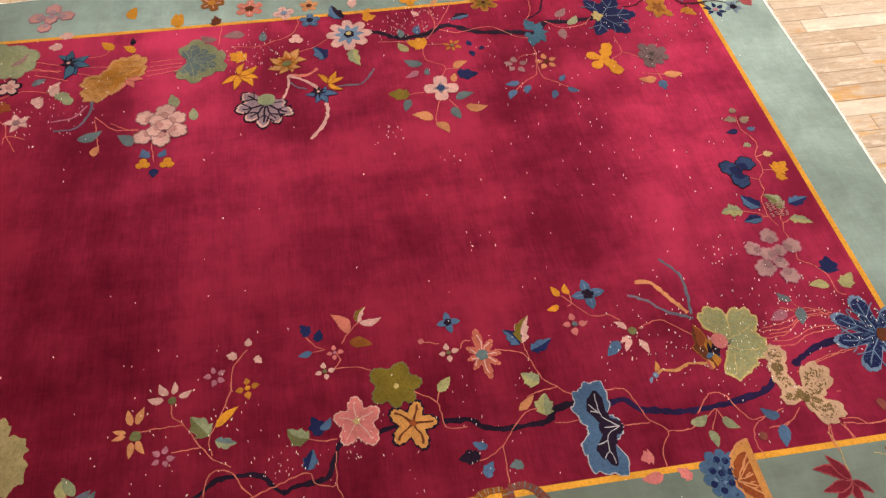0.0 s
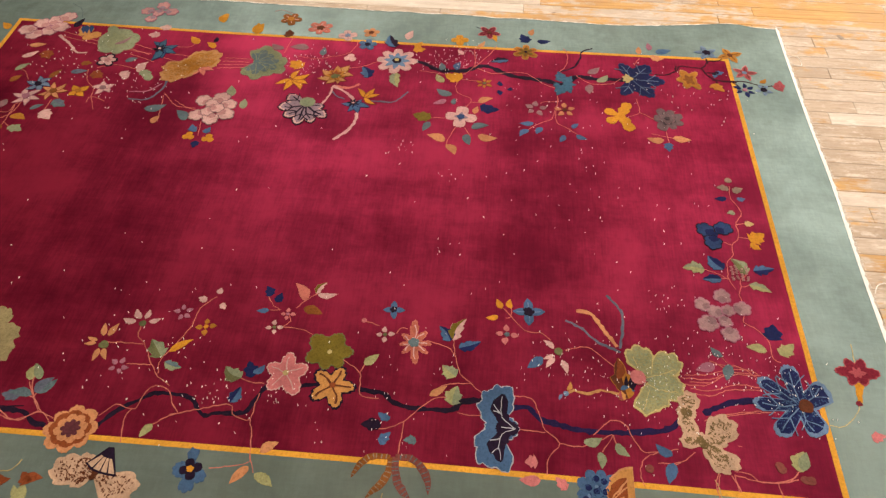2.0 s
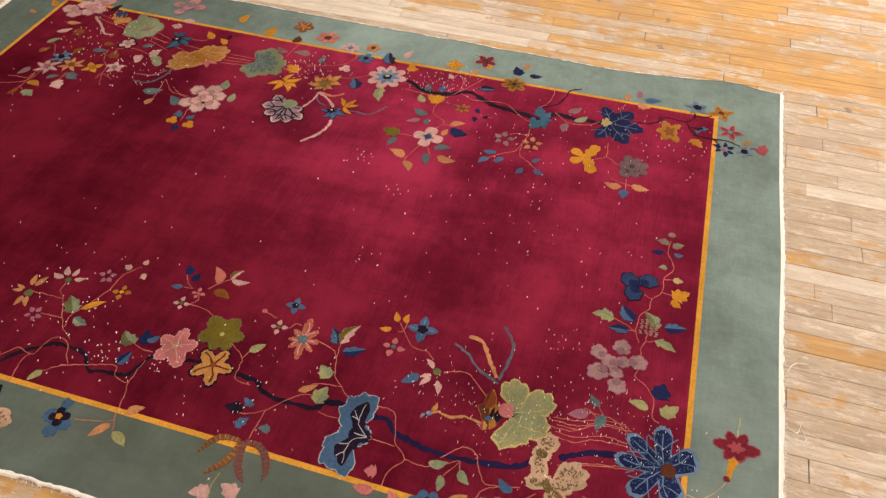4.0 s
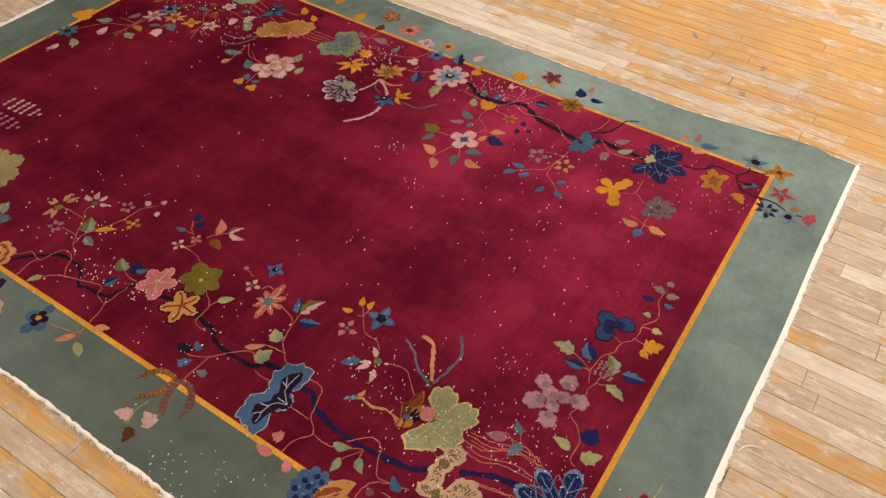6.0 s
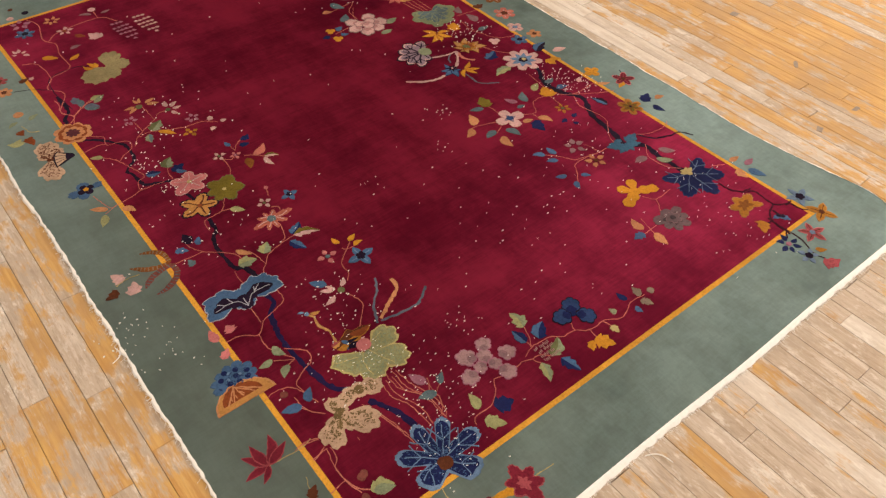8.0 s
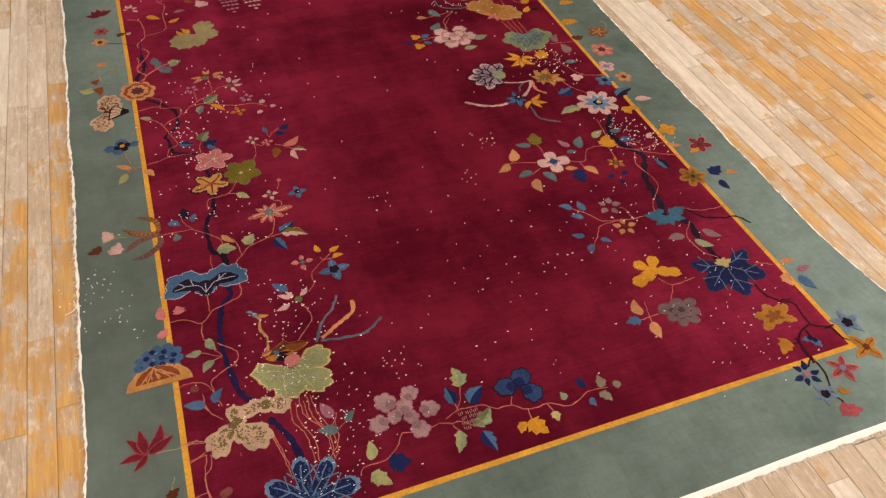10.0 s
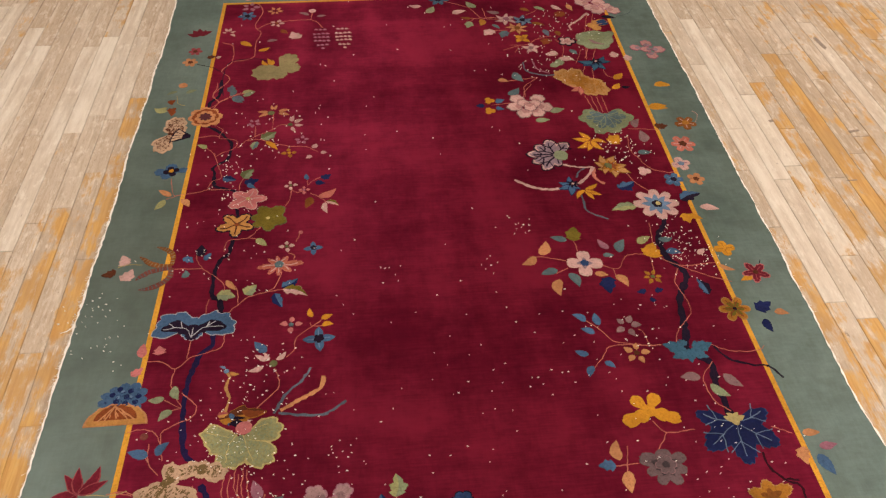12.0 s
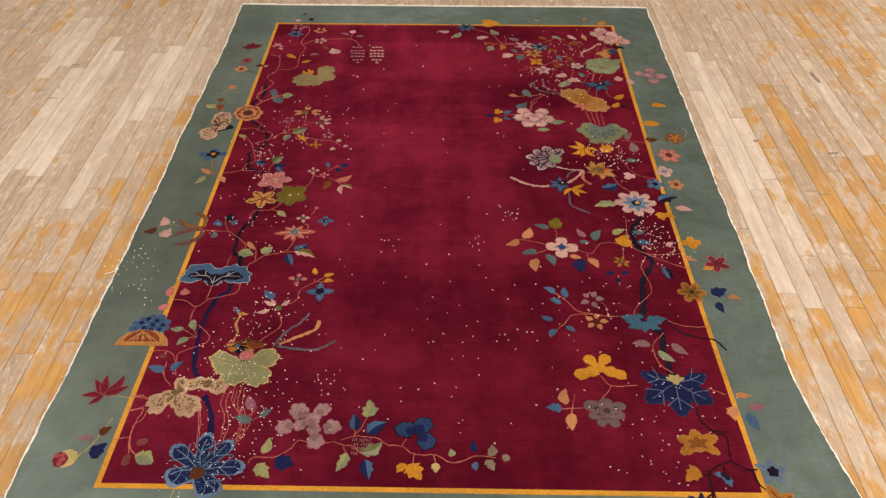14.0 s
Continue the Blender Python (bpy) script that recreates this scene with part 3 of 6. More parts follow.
def fan_flower(dye, c, tip, apex, rim):
    r, turn = polar(c, tip)
    tall = math.hypot(apex[0] - c[0], apex[1] - c[1])
    flip = 1 if (tip[0] - c[0]) * (apex[1] - c[1]) - (tip[1] - c[1]) * (apex[0] - c[0]) > 0 else -1

    def arc(k):
        pts = []
        for i in range(25):
            t = math.pi * i / 24
            a, b = k * r * math.cos(t), flip * (k * tall * math.sin(t) * (1 + 0.05 * math.cos(14 * t)) + (1 - k) * 0.2 * r)
            pts.append((c[0] + a * math.cos(turn) - b * math.sin(turn), c[1] + a * math.sin(turn) + b * math.cos(turn)))
        return pts

    ob = cut("fan_flower", [arc(1.0)], rim, rug, 3, "apricot fan-shaped flower with pale veins")
    cut("fan_blade", [arc(0.93)], dye, ob, 4)
    heart = [(c[0] + (x - c[0]) * 0.72 + (apex[0] - c[0]) * 0.24, c[1] + (y - c[1]) * 0.72 + (apex[1] - c[1]) * 0.24) for x, y in arc(0.93)]
    cut("fan_heart", [heart], "rust", ob, 5)
    root = (c[0] + 0.9 * (apex[0] - c[0]), c[1] + 0.9 * (apex[1] - c[1]))
    for k in range(5):
        t = math.pi * (k + 0.6) / 5.2
        a, b = 0.62 * r * math.cos(t), flip * (0.30 - 0.10 * abs(math.cos(t))) * tall
        far = (c[0] + a * math.cos(turn) - b * math.sin(turn), c[1] + a * math.sin(turn) + b * math.cos(turn))
        mid = (0.5 * (root[0] + far[0]), 0.5 * (root[1] + far[1]))
        cut("vein", [ribbon([root, far], 0.004)], "peach", ob, 7)
        cut("vein", [ribbon([mid, (mid[0] * 0.5 + far[0] * 0.5 + 0.008, mid[1] * 0.5 + far[1] * 0.5 - 0.006)], 0.0035)], "peach", ob, 7)
    return ob


def seed_fan(apex, rim):
    """A dark fan of seed cells, each with a pale window."""
    ob = cut("seed_fan", [[(apex[0] + 0.008, apex[1] + 0.008)] + list(rim) + [(apex[0] + 0.008, apex[1] - 0.008)]], "ink", rug, 2, "dark fan with pale windows on the seed pod")
    for a, b in zip(rim, rim[1:]):
        at = lambda p, f: (apex[0] + f * (p[0] - apex[0]), apex[1] + f * (p[1] - apex[1]))
        a, b = (a[0] + 0.11 * (b[0] - a[0]), a[1] + 0.11 * (b[1] - a[1])), (b[0] - 0.11 * (b[0] - a[0]), b[1] - 0.11 * (b[1] - a[1]))
        cut("window", [[at(a, 0.36), at(a, 0.92), at(b, 0.92), at(b, 0.36)]], "sand", ob, 3)
    return ob


def bud(dye, c, r):
    return cut("bud", [round_outline(c, r, dice.uniform(0, 6), 4, 0.1, count=14)], dye, rug, 3)


def ribbon(points, w):
    """A band of about the width w along a smooth line through the points."""
    pts = [Vector((*p, 0)) for p in points]
    ends = [2 * pts[0] - pts[1]] + pts + [2 * pts[-1] - pts[-2]]
    line = []
    for k in range(1, len(ends) - 2):
        a, b, c, d = ends[k - 1:k + 3]
        steps = max(2, int((c - b).length / 0.012))
        for i in range(steps):
            t = i / steps
            line.append(0.5 * (2 * b + (c - a) * t + (2 * a - 5 * b + 4 * c - d) * t * t + (3 * b - a - 3 * c + d) * t ** 3))
    line.append(pts[-1])
    left, right = [], []
    for k, p in enumerate(line):
        d = (line[min(k + 1, len(line) - 1)] - line[max(k - 1, 0)]).normalized()
        h = 0.5 * w * dice.uniform(0.65, 1.35)
        if 0 < k < len(line) - 1:
            p = p + Vector((dice.uniform(-1, 1), dice.uniform(-1, 1), 0)) * 0.002
        left.append((p.x - d.y * h, p.y + d.x * h))
        right.append((p.x + d.y * h, p.y - d.x * h))
    return left + right[::-1]


def vine(dye, w, *points):
    wide = w > 0.0095
    bm = bmesh.new()
    band = ribbon(points, w * (1.0 if w > 0.0125 else 0.72 if wide else 0.46))
    n = len(band) // 2
    z = lift(0.1 if wide else 0.5 if w > 0.0055 else 3.0)
    top = [bm.verts.new((x, y, z + swell(x, y))) for x, y in band]
    low = [bm.verts.new((x, y, RUG_TOP - 0.002)) for x, y in band]
    for k in range(n - 1):
        bm.faces.new((top[k], top[-1 - k - 0], top[-2 - k], top[k + 1])).normal_flip()
    for k in range(len(top)):
        bm.faces.new((top[k - 1], top[k], low[k], low[k - 1]))
    bmesh.ops.recalc_face_normals(bm, faces=bm.faces)
    return part("branch" if wide else "vine" if w > 0.0055 else "vein", bm, WOOL[dye], rug)



# long side with the blue lotus leaf: branches
vine("ink", 0.017, (0.086, 2.545), (0.088, 2.476), (0.088, 2.406), (0.055, 2.356), (0.049, 2.318))
vine("ink", 0.014, (0.062, 2.165), (0.112, 2.127), (0.162, 2.066), (0.185, 2.030), (0.187, 1.950), (0.176, 1.912), (0.145, 1.885), (0.122, 1.857), (0.135, 1.821), (0.142, 1.745), (0.167, 1.726), (0.225, 1.705), (0.242, 1.679))
vine("ink", 0.014, (0.248, 1.604), (0.261, 1.535))
vine("ink", 0.017, (0.256, 1.411), (0.251, 1.375), (0.245, 1.330), (0.216, 1.292), (0.204, 1.230), (0.208, 1.118), (0.236, 1.094), (0.252, 1.026))
vine("indigo", 0.019, (0.230, 0.939), (0.235, 0.888), (0.203, 0.854), (0.186, 0.795), (0.173, 0.728), (0.176, 0.627), (0.182, 0.560), (0.199, 0.476), (0.232, 0.430))
vine("indigo", 0.02, (0.263, 0.359), (0.286, 0.322), (0.306, 0.276), (0.323, 0.197))

# long side with the blue lotus leaf: vines
vine("blush", 0.006, (0.067, 2.518), (0.071, 2.468), (0.056, 2.426), (0.075, 2.382), (0.091, 2.354), (0.073, 2.303))
vine("blush", 0.006, (0.091, 2.354), (0.133, 2.391), (0.190, 2.429))
vine("blush", 0.006, (0.137, 2.392), (0.147, 2.415))
vine("blush", 0.006, (0.137, 2.392), (0.159, 2.388))
vine("blush", 0.006, (0.094, 2.172), (0.136, 2.136), (0.129, 2.103), (0.128, 2.072), (0.172, 2.064), (0.211, 2.038), (0.199, 1.990), (0.152, 1.966), (0.125, 1.940), (0.113, 1.962))
vine("blush", 0.006, (0.117, 1.963), (0.139, 1.892), (0.167, 1.795), (0.136, 1.775), (0.120, 1.739), (0.122, 1.717), (0.164, 1.716), (0.214, 1.711))
vine("blush", 0.006, (0.122, 1.717), (0.070, 1.701), (0.034, 1.695), (-0.004, 1.686))
vine("blush", 0.006, (0.128, 2.080), (0.092, 2.093), (0.015, 2.077))
vine("blush", 0.006, (0.113, 1.962), (0.081, 2.003))
vine("blush", 0.006, (0.215, 1.995), (0.246, 2.041), (0.305, 2.088), (0.367, 2.128), (0.387, 2.154), (0.432, 2.160))
vine("blush", 0.006, (0.360, 2.126), (0.358, 2.247))
vine("blush", 0.006, (0.256, 2.044), (0.308, 2.053), (0.365, 2.025), (0.447, 1.994), (0.518, 1.987), (0.571, 1.944))
vine("blush", 0.006, (0.285, 2.072), (0.282, 2.154))
vine("blush", 0.006, (-0.010, 1.684), (-0.023, 1.702), (-0.042, 1.796))
vine("blush", 0.006, (-0.004, 1.686), (-0.045, 1.667))
vine("blush", 0.006, (0.263, 1.785), (0.251, 1.756), (0.249, 1.705))
vine("blush", 0.006, (0.360, 1.482), (0.341, 1.451), (0.313, 1.416), (0.252, 1.407), (0.229, 1.394), (0.227, 1.345))
vine("blush", 0.006, (0.313, 1.416), (0.352, 1.403))
vine("blush", 0.006, (0.445, 1.590), (0.464, 1.631), (0.467, 1.697))
vine("blush", 0.006, (0.467, 1.697), (0.493, 1.675), (0.520, 1.686))
vine("blush", 0.006, (0.598, 1.776), (0.552, 1.745), (0.536, 1.718), (0.532, 1.754))
vine("blush", 0.006, (0.548, 1.667), (0.581, 1.645), (0.619, 1.604))
vine("blush", 0.006, (0.515, 1.433), (0.501, 1.380))
vine("blush", 0.006, (0.474, 1.320), (0.498, 1.309), (0.496, 1.286))
vine("blush", 0.006, (0.454, 1.220), (0.438, 1.154), (0.408, 1.125), (0.341, 1.102), (0.303, 1.064), (0.272, 1.027))
vine("blush", 0.006, (0.408, 1.125), (0.469, 1.133))
vine("blush", 0.006, (0.307, 1.064), (0.296, 1.143), (0.269, 1.172))
vine("blush", 0.006, (0.248, 1.121), (0.243, 1.173), (0.199, 1.221), (0.157, 1.259), (0.131, 1.298), (0.126, 1.348))
vine("blush", 0.006, (0.157, 1.259), (0.101, 1.260), (0.051, 1.263))
vine("blush", 0.006, (0.198, 1.023), (0.194, 1.066), (0.200, 1.101))
vine("blush", 0.006, (0.274, 0.940), (0.269, 0.880), (0.213, 0.854), (0.167, 0.837), (0.124, 0.795), (0.076, 0.829), (0.023, 0.832))
vine("blush", 0.006, (0.124, 0.795), (0.121, 0.730), (0.138, 0.704))
vine("blush", 0.006, (0.159, 0.921), (0.157, 0.837))
vine("blush", 0.006, (0.144, 0.679), (0.166, 0.636), (0.108, 0.671))
vine("blush", 0.006, (0.166, 0.636), (0.134, 0.627))
vine("blush", 0.006, (0.161, 0.695), (0.213, 0.642), (0.207, 0.600), (0.162, 0.579), (0.119, 0.549), (0.123, 0.508))
vine("blush", 0.006, (0.013, 0.558), (0.064, 0.565), (0.111, 0.534), (0.137, 0.449))
vine("blush", 0.006, (0.087, 0.512), (0.096, 0.446), (0.132, 0.401))
vine("blush", 0.006, (0.096, 0.446), (0.082, 0.469))
vine("blush", 0.006, (0.457, 0.773), (0.475, 0.700), (0.426, 0.639), (0.407, 0.617))
vine("blush", 0.006, (0.578, 0.949), (0.524, 0.901), (0.518, 0.845), (0.493, 0.818))
vine("blush", 0.006, (0.569, 0.967), (0.578, 0.949), (0.613, 0.949))
vine("blush", 0.006, (0.578, 0.949), (0.611, 0.978))
vine("blush", 0.006, (0.387, 0.412), (0.387, 0.325), (0.418, 0.259), (0.420, 0.188), (0.401, 0.171))
vine("blush", 0.006, (0.362, 0.415), (0.365, 0.336), (0.393, 0.298), (0.412, 0.260))
vine("blush", 0.006, (0.332, 0.410), (0.330, 0.324), (0.355, 0.269), (0.360, 0.173))
vine("blush", 0.006, (0.446, 0.299), (0.445, 0.237), (0.433, 0.204), (0.409, 0.176))
vine("blush", 0.006, (0.450, 0.254), (0.477, 0.273))
vine("blush", 0.006, (0.253, 0.343), (0.266, 0.266), (0.276, 0.214), (0.287, 0.141))
vine("blush", 0.006, (0.342, 0.082), (0.380, -0.003))
vine("blush", 0.006, (0.625, 0.180), (0.594, 0.140), (0.551, 0.111), (0.485, 0.109), (0.472, 0.087))
vine("blush", 0.006, (0.080, 0.296), (0.075, 0.249), (0.052, 0.221), (0.068, 0.139), (0.102, 0.107))
vine("blush", 0.006, (0.067, 0.338), (0.018, 0.353))
vine("blush", 0.006, (0.071, 0.297), (0.017, 0.293))
vine("blush", 0.006, (1.285, 0.123), (1.216, 0.128), (1.192, 0.117), (1.163, 0.105), (1.133, 0.101), (1.087, 0.128), (1.015, 0.131), (0.970, 0.163), (0.928, 0.165), (0.886, 0.192), (0.846, 0.198), (0.807, 0.198), (0.765, 0.182))
vine("blush", 0.006, (1.078, 0.129), (1.087, 0.097))
vine("blush", 0.006, (1.015, 0.131), (1.010, 0.089))
vine("blush", 0.006, (0.973, 0.162), (0.993, 0.210))
vine("blush", 0.006, (0.848, 0.280), (0.829, 0.234), (0.806, 0.200))
vine("blush", 0.006, (0.812, 0.199), (0.809, 0.227))
vine("blush", 0.006, (0.787, 0.134), (0.777, 0.161), (0.810, 0.159), (0.833, 0.134))
vine("blush", 0.006, (0.780, 0.160), (0.741, 0.174), (0.697, 0.168), (0.625, 0.180))
vine("straw", 0.006, (0.260, 0.016), (0.256, -0.049), (0.299, -0.102), (0.346, -0.124))
vine("straw", 0.006, (0.564, -0.153), (0.476, -0.146))
vine("straw", 0.005, (-0.111, 2.414), (-0.096, 2.355), (-0.063, 2.337))

# long side with the blue lotus leaf: flowers and leaves
flower("peach", (0.045, 2.237), (0.054, 2.153), 8, "rosette", "rust", "")
clump("seed_pod", "sand", "", "umber", (-0.092, 2.117), (-0.082, 2.195), (-0.086, 2.243), (-0.064, 2.153), (-0.030, 2.166), (-0.114, 2.021), (-0.110, 1.979), (-0.133, 2.052), (-0.167, 2.055), (-0.104, 2.153), (-0.133, 2.158))
LEVEL[0] = 4
seed_fan((-0.012, 2.094), ((-0.060, 2.150), (-0.078, 2.128), (-0.086, 2.100), (-0.090, 2.076), (-0.092, 2.050)))
LEVEL[0] = 0
leaf("lime", (0.196, 2.431), (0.257, 2.431), 0.5)
leaf("teal", (0.153, 2.391), (0.208, 2.346), 0.4)
leaf("teal", (0.146, 2.402), (0.147, 2.477), 0.4)
leaf("lime", (0.081, 2.003), (0.035, 2.028), 0.5)
leaf("peach", (0.380, 2.266), (0.430, 2.278), 0.38)
leaf("peach", (0.381, 2.251), (0.432, 2.233), 0.38)
leaf("peach", (0.360, 2.279), (0.370, 2.315), 0.38)
leaf("peach", (0.351, 2.280), (0.343, 2.317), 0.38)
leaf("peach", (0.330, 2.263), (0.282, 2.267), 0.38)
leaf("peach", (0.333, 2.248), (0.290, 2.225), 0.38)
leaf("shell", (0.444, 2.181), (0.454, 2.227), 0.46)
leaf("shell", (0.458, 2.170), (0.497, 2.195), 0.46)
leaf("shell", (0.459, 2.155), (0.498, 2.151), 0.46)
leaf("shell", (0.448, 2.139), (0.465, 2.103), 0.46)
bud("moss", (0.439, 2.157), 0.012)
bud("moss", (0.346, 2.252), 0.016)
flower("mauve", (0.497, 2.038), (0.498, 2.075), 5, "sep", "", "")
flower("amber", (0.445, 1.946), (0.441, 1.985), 4, "sep", "gold", "")
leaf("shell", (0.548, 1.975), (0.562, 2.006), 0.7)
leaf("shell", (0.583, 1.942), (0.611, 1.940), 0.7)
leaf("shell", (0.546, 1.920), (0.521, 1.903), 0.7)
flower("mauve", (0.271, 2.177), (0.251, 2.208), 5, "sep", "", "")
leaf("gold", (0.338, 2.035), (0.392, 1.972), 0.3)
leaf("sage", (0.315, 2.053), (0.380, 2.105), 0.6, "moss")
leaf("sage", (0.299, 2.037), (0.283, 1.977), 0.5, "teal")
clump("pansy", "blue", "", "", (-0.054, 1.847), (-0.002, 1.853), (0.010, 1.840), (-0.098, 1.845), (-0.116, 1.858), (-0.053, 1.873), (-0.055, 1.898), (-0.069, 1.818), (-0.074, 1.798), (-0.054, 1.847), (-0.031, 1.829))
LEVEL[0] = 3
flower("ink", (-0.050, 1.848), (-0.039, 1.817), 4, "round", "gold", "")
LEVEL[0] = 0
leaf("peach", (-0.027, 1.685), (-0.084, 1.727), 0.4)
leaf("lime", (-0.048, 1.663), (-0.082, 1.603), 0.45)
leaf("peach", (0.019, 1.663), (0.056, 1.615), 0.5)
leaf("rust", (-0.123, 2.309), (-0.113, 2.253), 0.5)
leaf("lime", (-0.176, 2.309), (-0.141, 2.326), 0.5)
leaf("rust", (-0.129, 2.381), (-0.122, 2.343), 0.5)
leaf("sage", (0.263, 1.782), (0.300, 1.840), 0.7, "moss")
leaf("navy", (0.266, 1.750), (0.327, 1.771), 0.6)
leaf("blue", (0.283, 1.749), (0.317, 1.718), 0.5)
leaf("blue", (0.173, 1.792), (0.231, 1.774), 0.6, "navy")
blossom("flower", "pink", (0.292, 1.647), ((0.371, 1.647), (0.323, 1.581), (0.216, 1.600), (0.227, 1.690), (0.318, 1.711)), "maple", 0.58, rim="shell", width=0.004, vein="shell", middle="straw", small=0.13, label="pink five-petalled flower with pale edges")
blossom("flower", "olive", (0.382, 1.524), ((0.458, 1.496), (0.388, 1.447), (0.322, 1.478), (0.312, 1.530), (0.343, 1.596), (0.442, 1.592)), "maple", 0.70, rim="moss", width=0.004, middle="straw", small=0.10, label="olive green six-petalled flower")
blossom("flower", "apricot", (0.261, 1.493), ((0.333, 1.469), (0.257, 1.417), (0.176, 1.467), (0.203, 1.553), (0.311, 1.556)), "maple", 0.55, rim="ink", width=0.008, vein="umber", middle="rust", small=0.13, label="apricot star flower outlined in dark wool", thick=0.006)
leaf("lime", (0.345, 1.407), (0.388, 1.366), 0.5)
flower("shell", (0.463, 1.723), (0.460, 1.756), 4, "sep", "moss", "")
flower("pink", (0.520, 1.690), (0.548, 1.690), 4, "sep", "mauve", "")
leaf("navy", (0.587, 1.767), (0.632, 1.787), 0.6)
leaf("navy", (0.565, 1.739), (0.608, 1.729), 0.6)
leaf("blue", (0.532, 1.756), (0.524, 1.798), 0.45)
leaf("blush", (0.581, 1.642), (0.654, 1.692), 0.4)
leaf("russet", (0.550, 1.643), (0.530, 1.576), 0.5)
leaf("shell", (0.613, 1.613), (0.666, 1.584), 0.4, "olive")
leaf("shell", (0.611, 1.607), (0.620, 1.540), 0.35)
bud("pink", (0.517, 1.433), 0.009)
flower("shell", (0.466, 1.357), (0.463, 1.390), 4, "sep", "moss", "")
flower("blue", (0.570, 1.342), (0.567, 1.380), 4, "spiky", "ink", "")
blossom("flower", "salmon", (0.442, 1.260), ((0.535, 1.265), (0.492, 1.222), (0.441, 1.203), (0.404, 1.211), (0.360, 1.247), (0.398, 1.293), (0.431, 1.306), (0.474, 1.303)), "maple", 0.42, rim="blush", width=0.004, vein="shell", middle="teal", small=0.2, label="salmon pink eight-petalled flower")
leaf("shell", (0.464, 1.134), (0.555, 1.096), 0.4, "olive")
leaf("navy", (0.459, 1.143), (0.517, 1.183), 0.6, "blue")
leaf("navy", (0.435, 1.114), (0.466, 1.044), 0.45, "blue")
leaf("sage", (0.326, 1.115), (0.366, 1.161), 0.7, "lime")
leaf("peach", (0.251, 1.191), (0.292, 1.139), 0.35)
leaf("sage", (0.224, 1.119), (0.293, 1.107), 0.7, "lime")
leaf("ink", (0.138, 1.324), (0.136, 1.387), 0.6)
leaf("blue", (0.159, 1.301), (0.179, 1.340), 0.55)
leaf("blue", (0.074, 1.319), (0.118, 1.293), 0.55)
leaf("teal", (0.092, 1.214), (0.094, 1.254), 0.65)
horn("russet", "taupe", 0.021, (0.036, 1.284), (0.036, 1.334), (0.010, 1.367), (-0.034, 1.387))
horn("russet", "taupe", 0.023, (0.036, 1.284), (-0.008, 1.284), (-0.050, 1.305), (-0.090, 1.338))
horn("wine", "teal", 0.024, (0.040, 1.269), (0.040, 1.225), (0.010, 1.189), (-0.030, 1.170), (-0.066, 1.165))
horn("wine", "teal", 0.026, (0.040, 1.270), (-0.018, 1.262), (-0.056, 1.242), (-0.084, 1.214))
clump("lotus_leaf", "blue", "ice", "", (0.161, 0.981), (0.269, 0.968), (0.309, 0.968), (0.262, 1.001), (0.293, 1.001), (0.23, 1.021), (0.253, 1.021), (0.205, 0.997), (0.241, 0.997), (0.16, 0.955), (0.2, 0.955), (0.118, 0.997), (0.158, 0.997), (0.113, 1.023), (0.138, 1.023), (0.072, 1.002), (0.112, 1.002), (0.068, 0.965), (0.104, 0.965), (0.052, 0.959), (0.084, 0.959), (0.16, 0.971), (0.207, 0.971), (0.231, 0.957), (0.256, 0.957))
LEVEL[0] = 3
clump("leaf_heart", "ink", "", "", (0.16, 0.958), (0.25, 0.97), (0.272, 0.97), (0.224, 0.981), (0.247, 0.981), (0.193, 0.964), (0.213, 0.964), (0.16, 0.938), (0.183, 0.938), (0.126, 0.964), (0.148, 0.964), (0.099, 0.98), (0.126, 0.98), (0.069, 0.972), (0.085, 0.972), (0.16, 0.955), (0.189, 0.955))
LEVEL[0] = 5
vine("ice", 0.0054, (0.159, 0.926), (0.184, 0.957), (0.207, 0.97), (0.266, 0.968))
vine("ice", 0.0054, (0.203, 0.967), (0.237, 0.994))
vine("ice", 0.0054, (0.205, 0.968), (0.215, 0.994))
vine("ice", 0.0054, (0.159, 0.926), (0.147, 0.953), (0.124, 0.97), (0.094, 0.972), (0.057, 0.966))
vine("ice", 0.0054, (0.124, 0.97), (0.116, 0.999))
vine("ice", 0.0054, (0.094, 0.972), (0.075, 0.992))
vine("ice", 0.0054, (0.159, 0.926), (0.162, 0.968))
LEVEL[0] = 0
leaf("sage", (0.134, 0.724), (0.154, 0.669), 0.5)
leaf("sage", (0.107, 0.678), (0.055, 0.674), 0.5)
leaf("sage", (0.139, 0.630), (0.101, 0.591), 0.5)
leaf("blue", (0.115, 0.468), (0.149, 0.514), 0.5)
leaf("blue", (0.091, 0.468), (0.026, 0.487), 0.5)
bud("wine", (0.067, 0.538), 0.013)
bud("wine", (0.109, 0.163), 0.013)
bud("wine", (0.071, 0.099), 0.013)
leaf("pink", (0.059, 0.858), (0.056, 0.897), 0.9)
leaf("pink", (0.004, 0.850), (0.002, 0.912), 0.5)
leaf("pink", (-0.018, 0.777), (0.018, 0.808), 0.6)
vine("slate", 0.012, (0.578, 0.770), (0.548, 0.715), (0.504, 0.671), (0.465, 0.595))
vine("peach", 0.014, (0.621, 0.732), (0.614, 0.685), (0.559, 0.650), (0.486, 0.605))
vine("slate", 0.012, (0.697, 0.628), (0.635, 0.584), (0.565, 0.581), (0.480, 0.596))
leaf("amber", (0.294, 0.582), (0.444, 0.604), 0.38, "umber")
vine("tan", 0.0125, (0.292, 0.774), (0.310, 0.748), (0.302, 0.710), (0.317, 0.664), (0.312, 0.623), (0.306, 0.598))
bud("sky", (0.296, 0.773), 0.009)
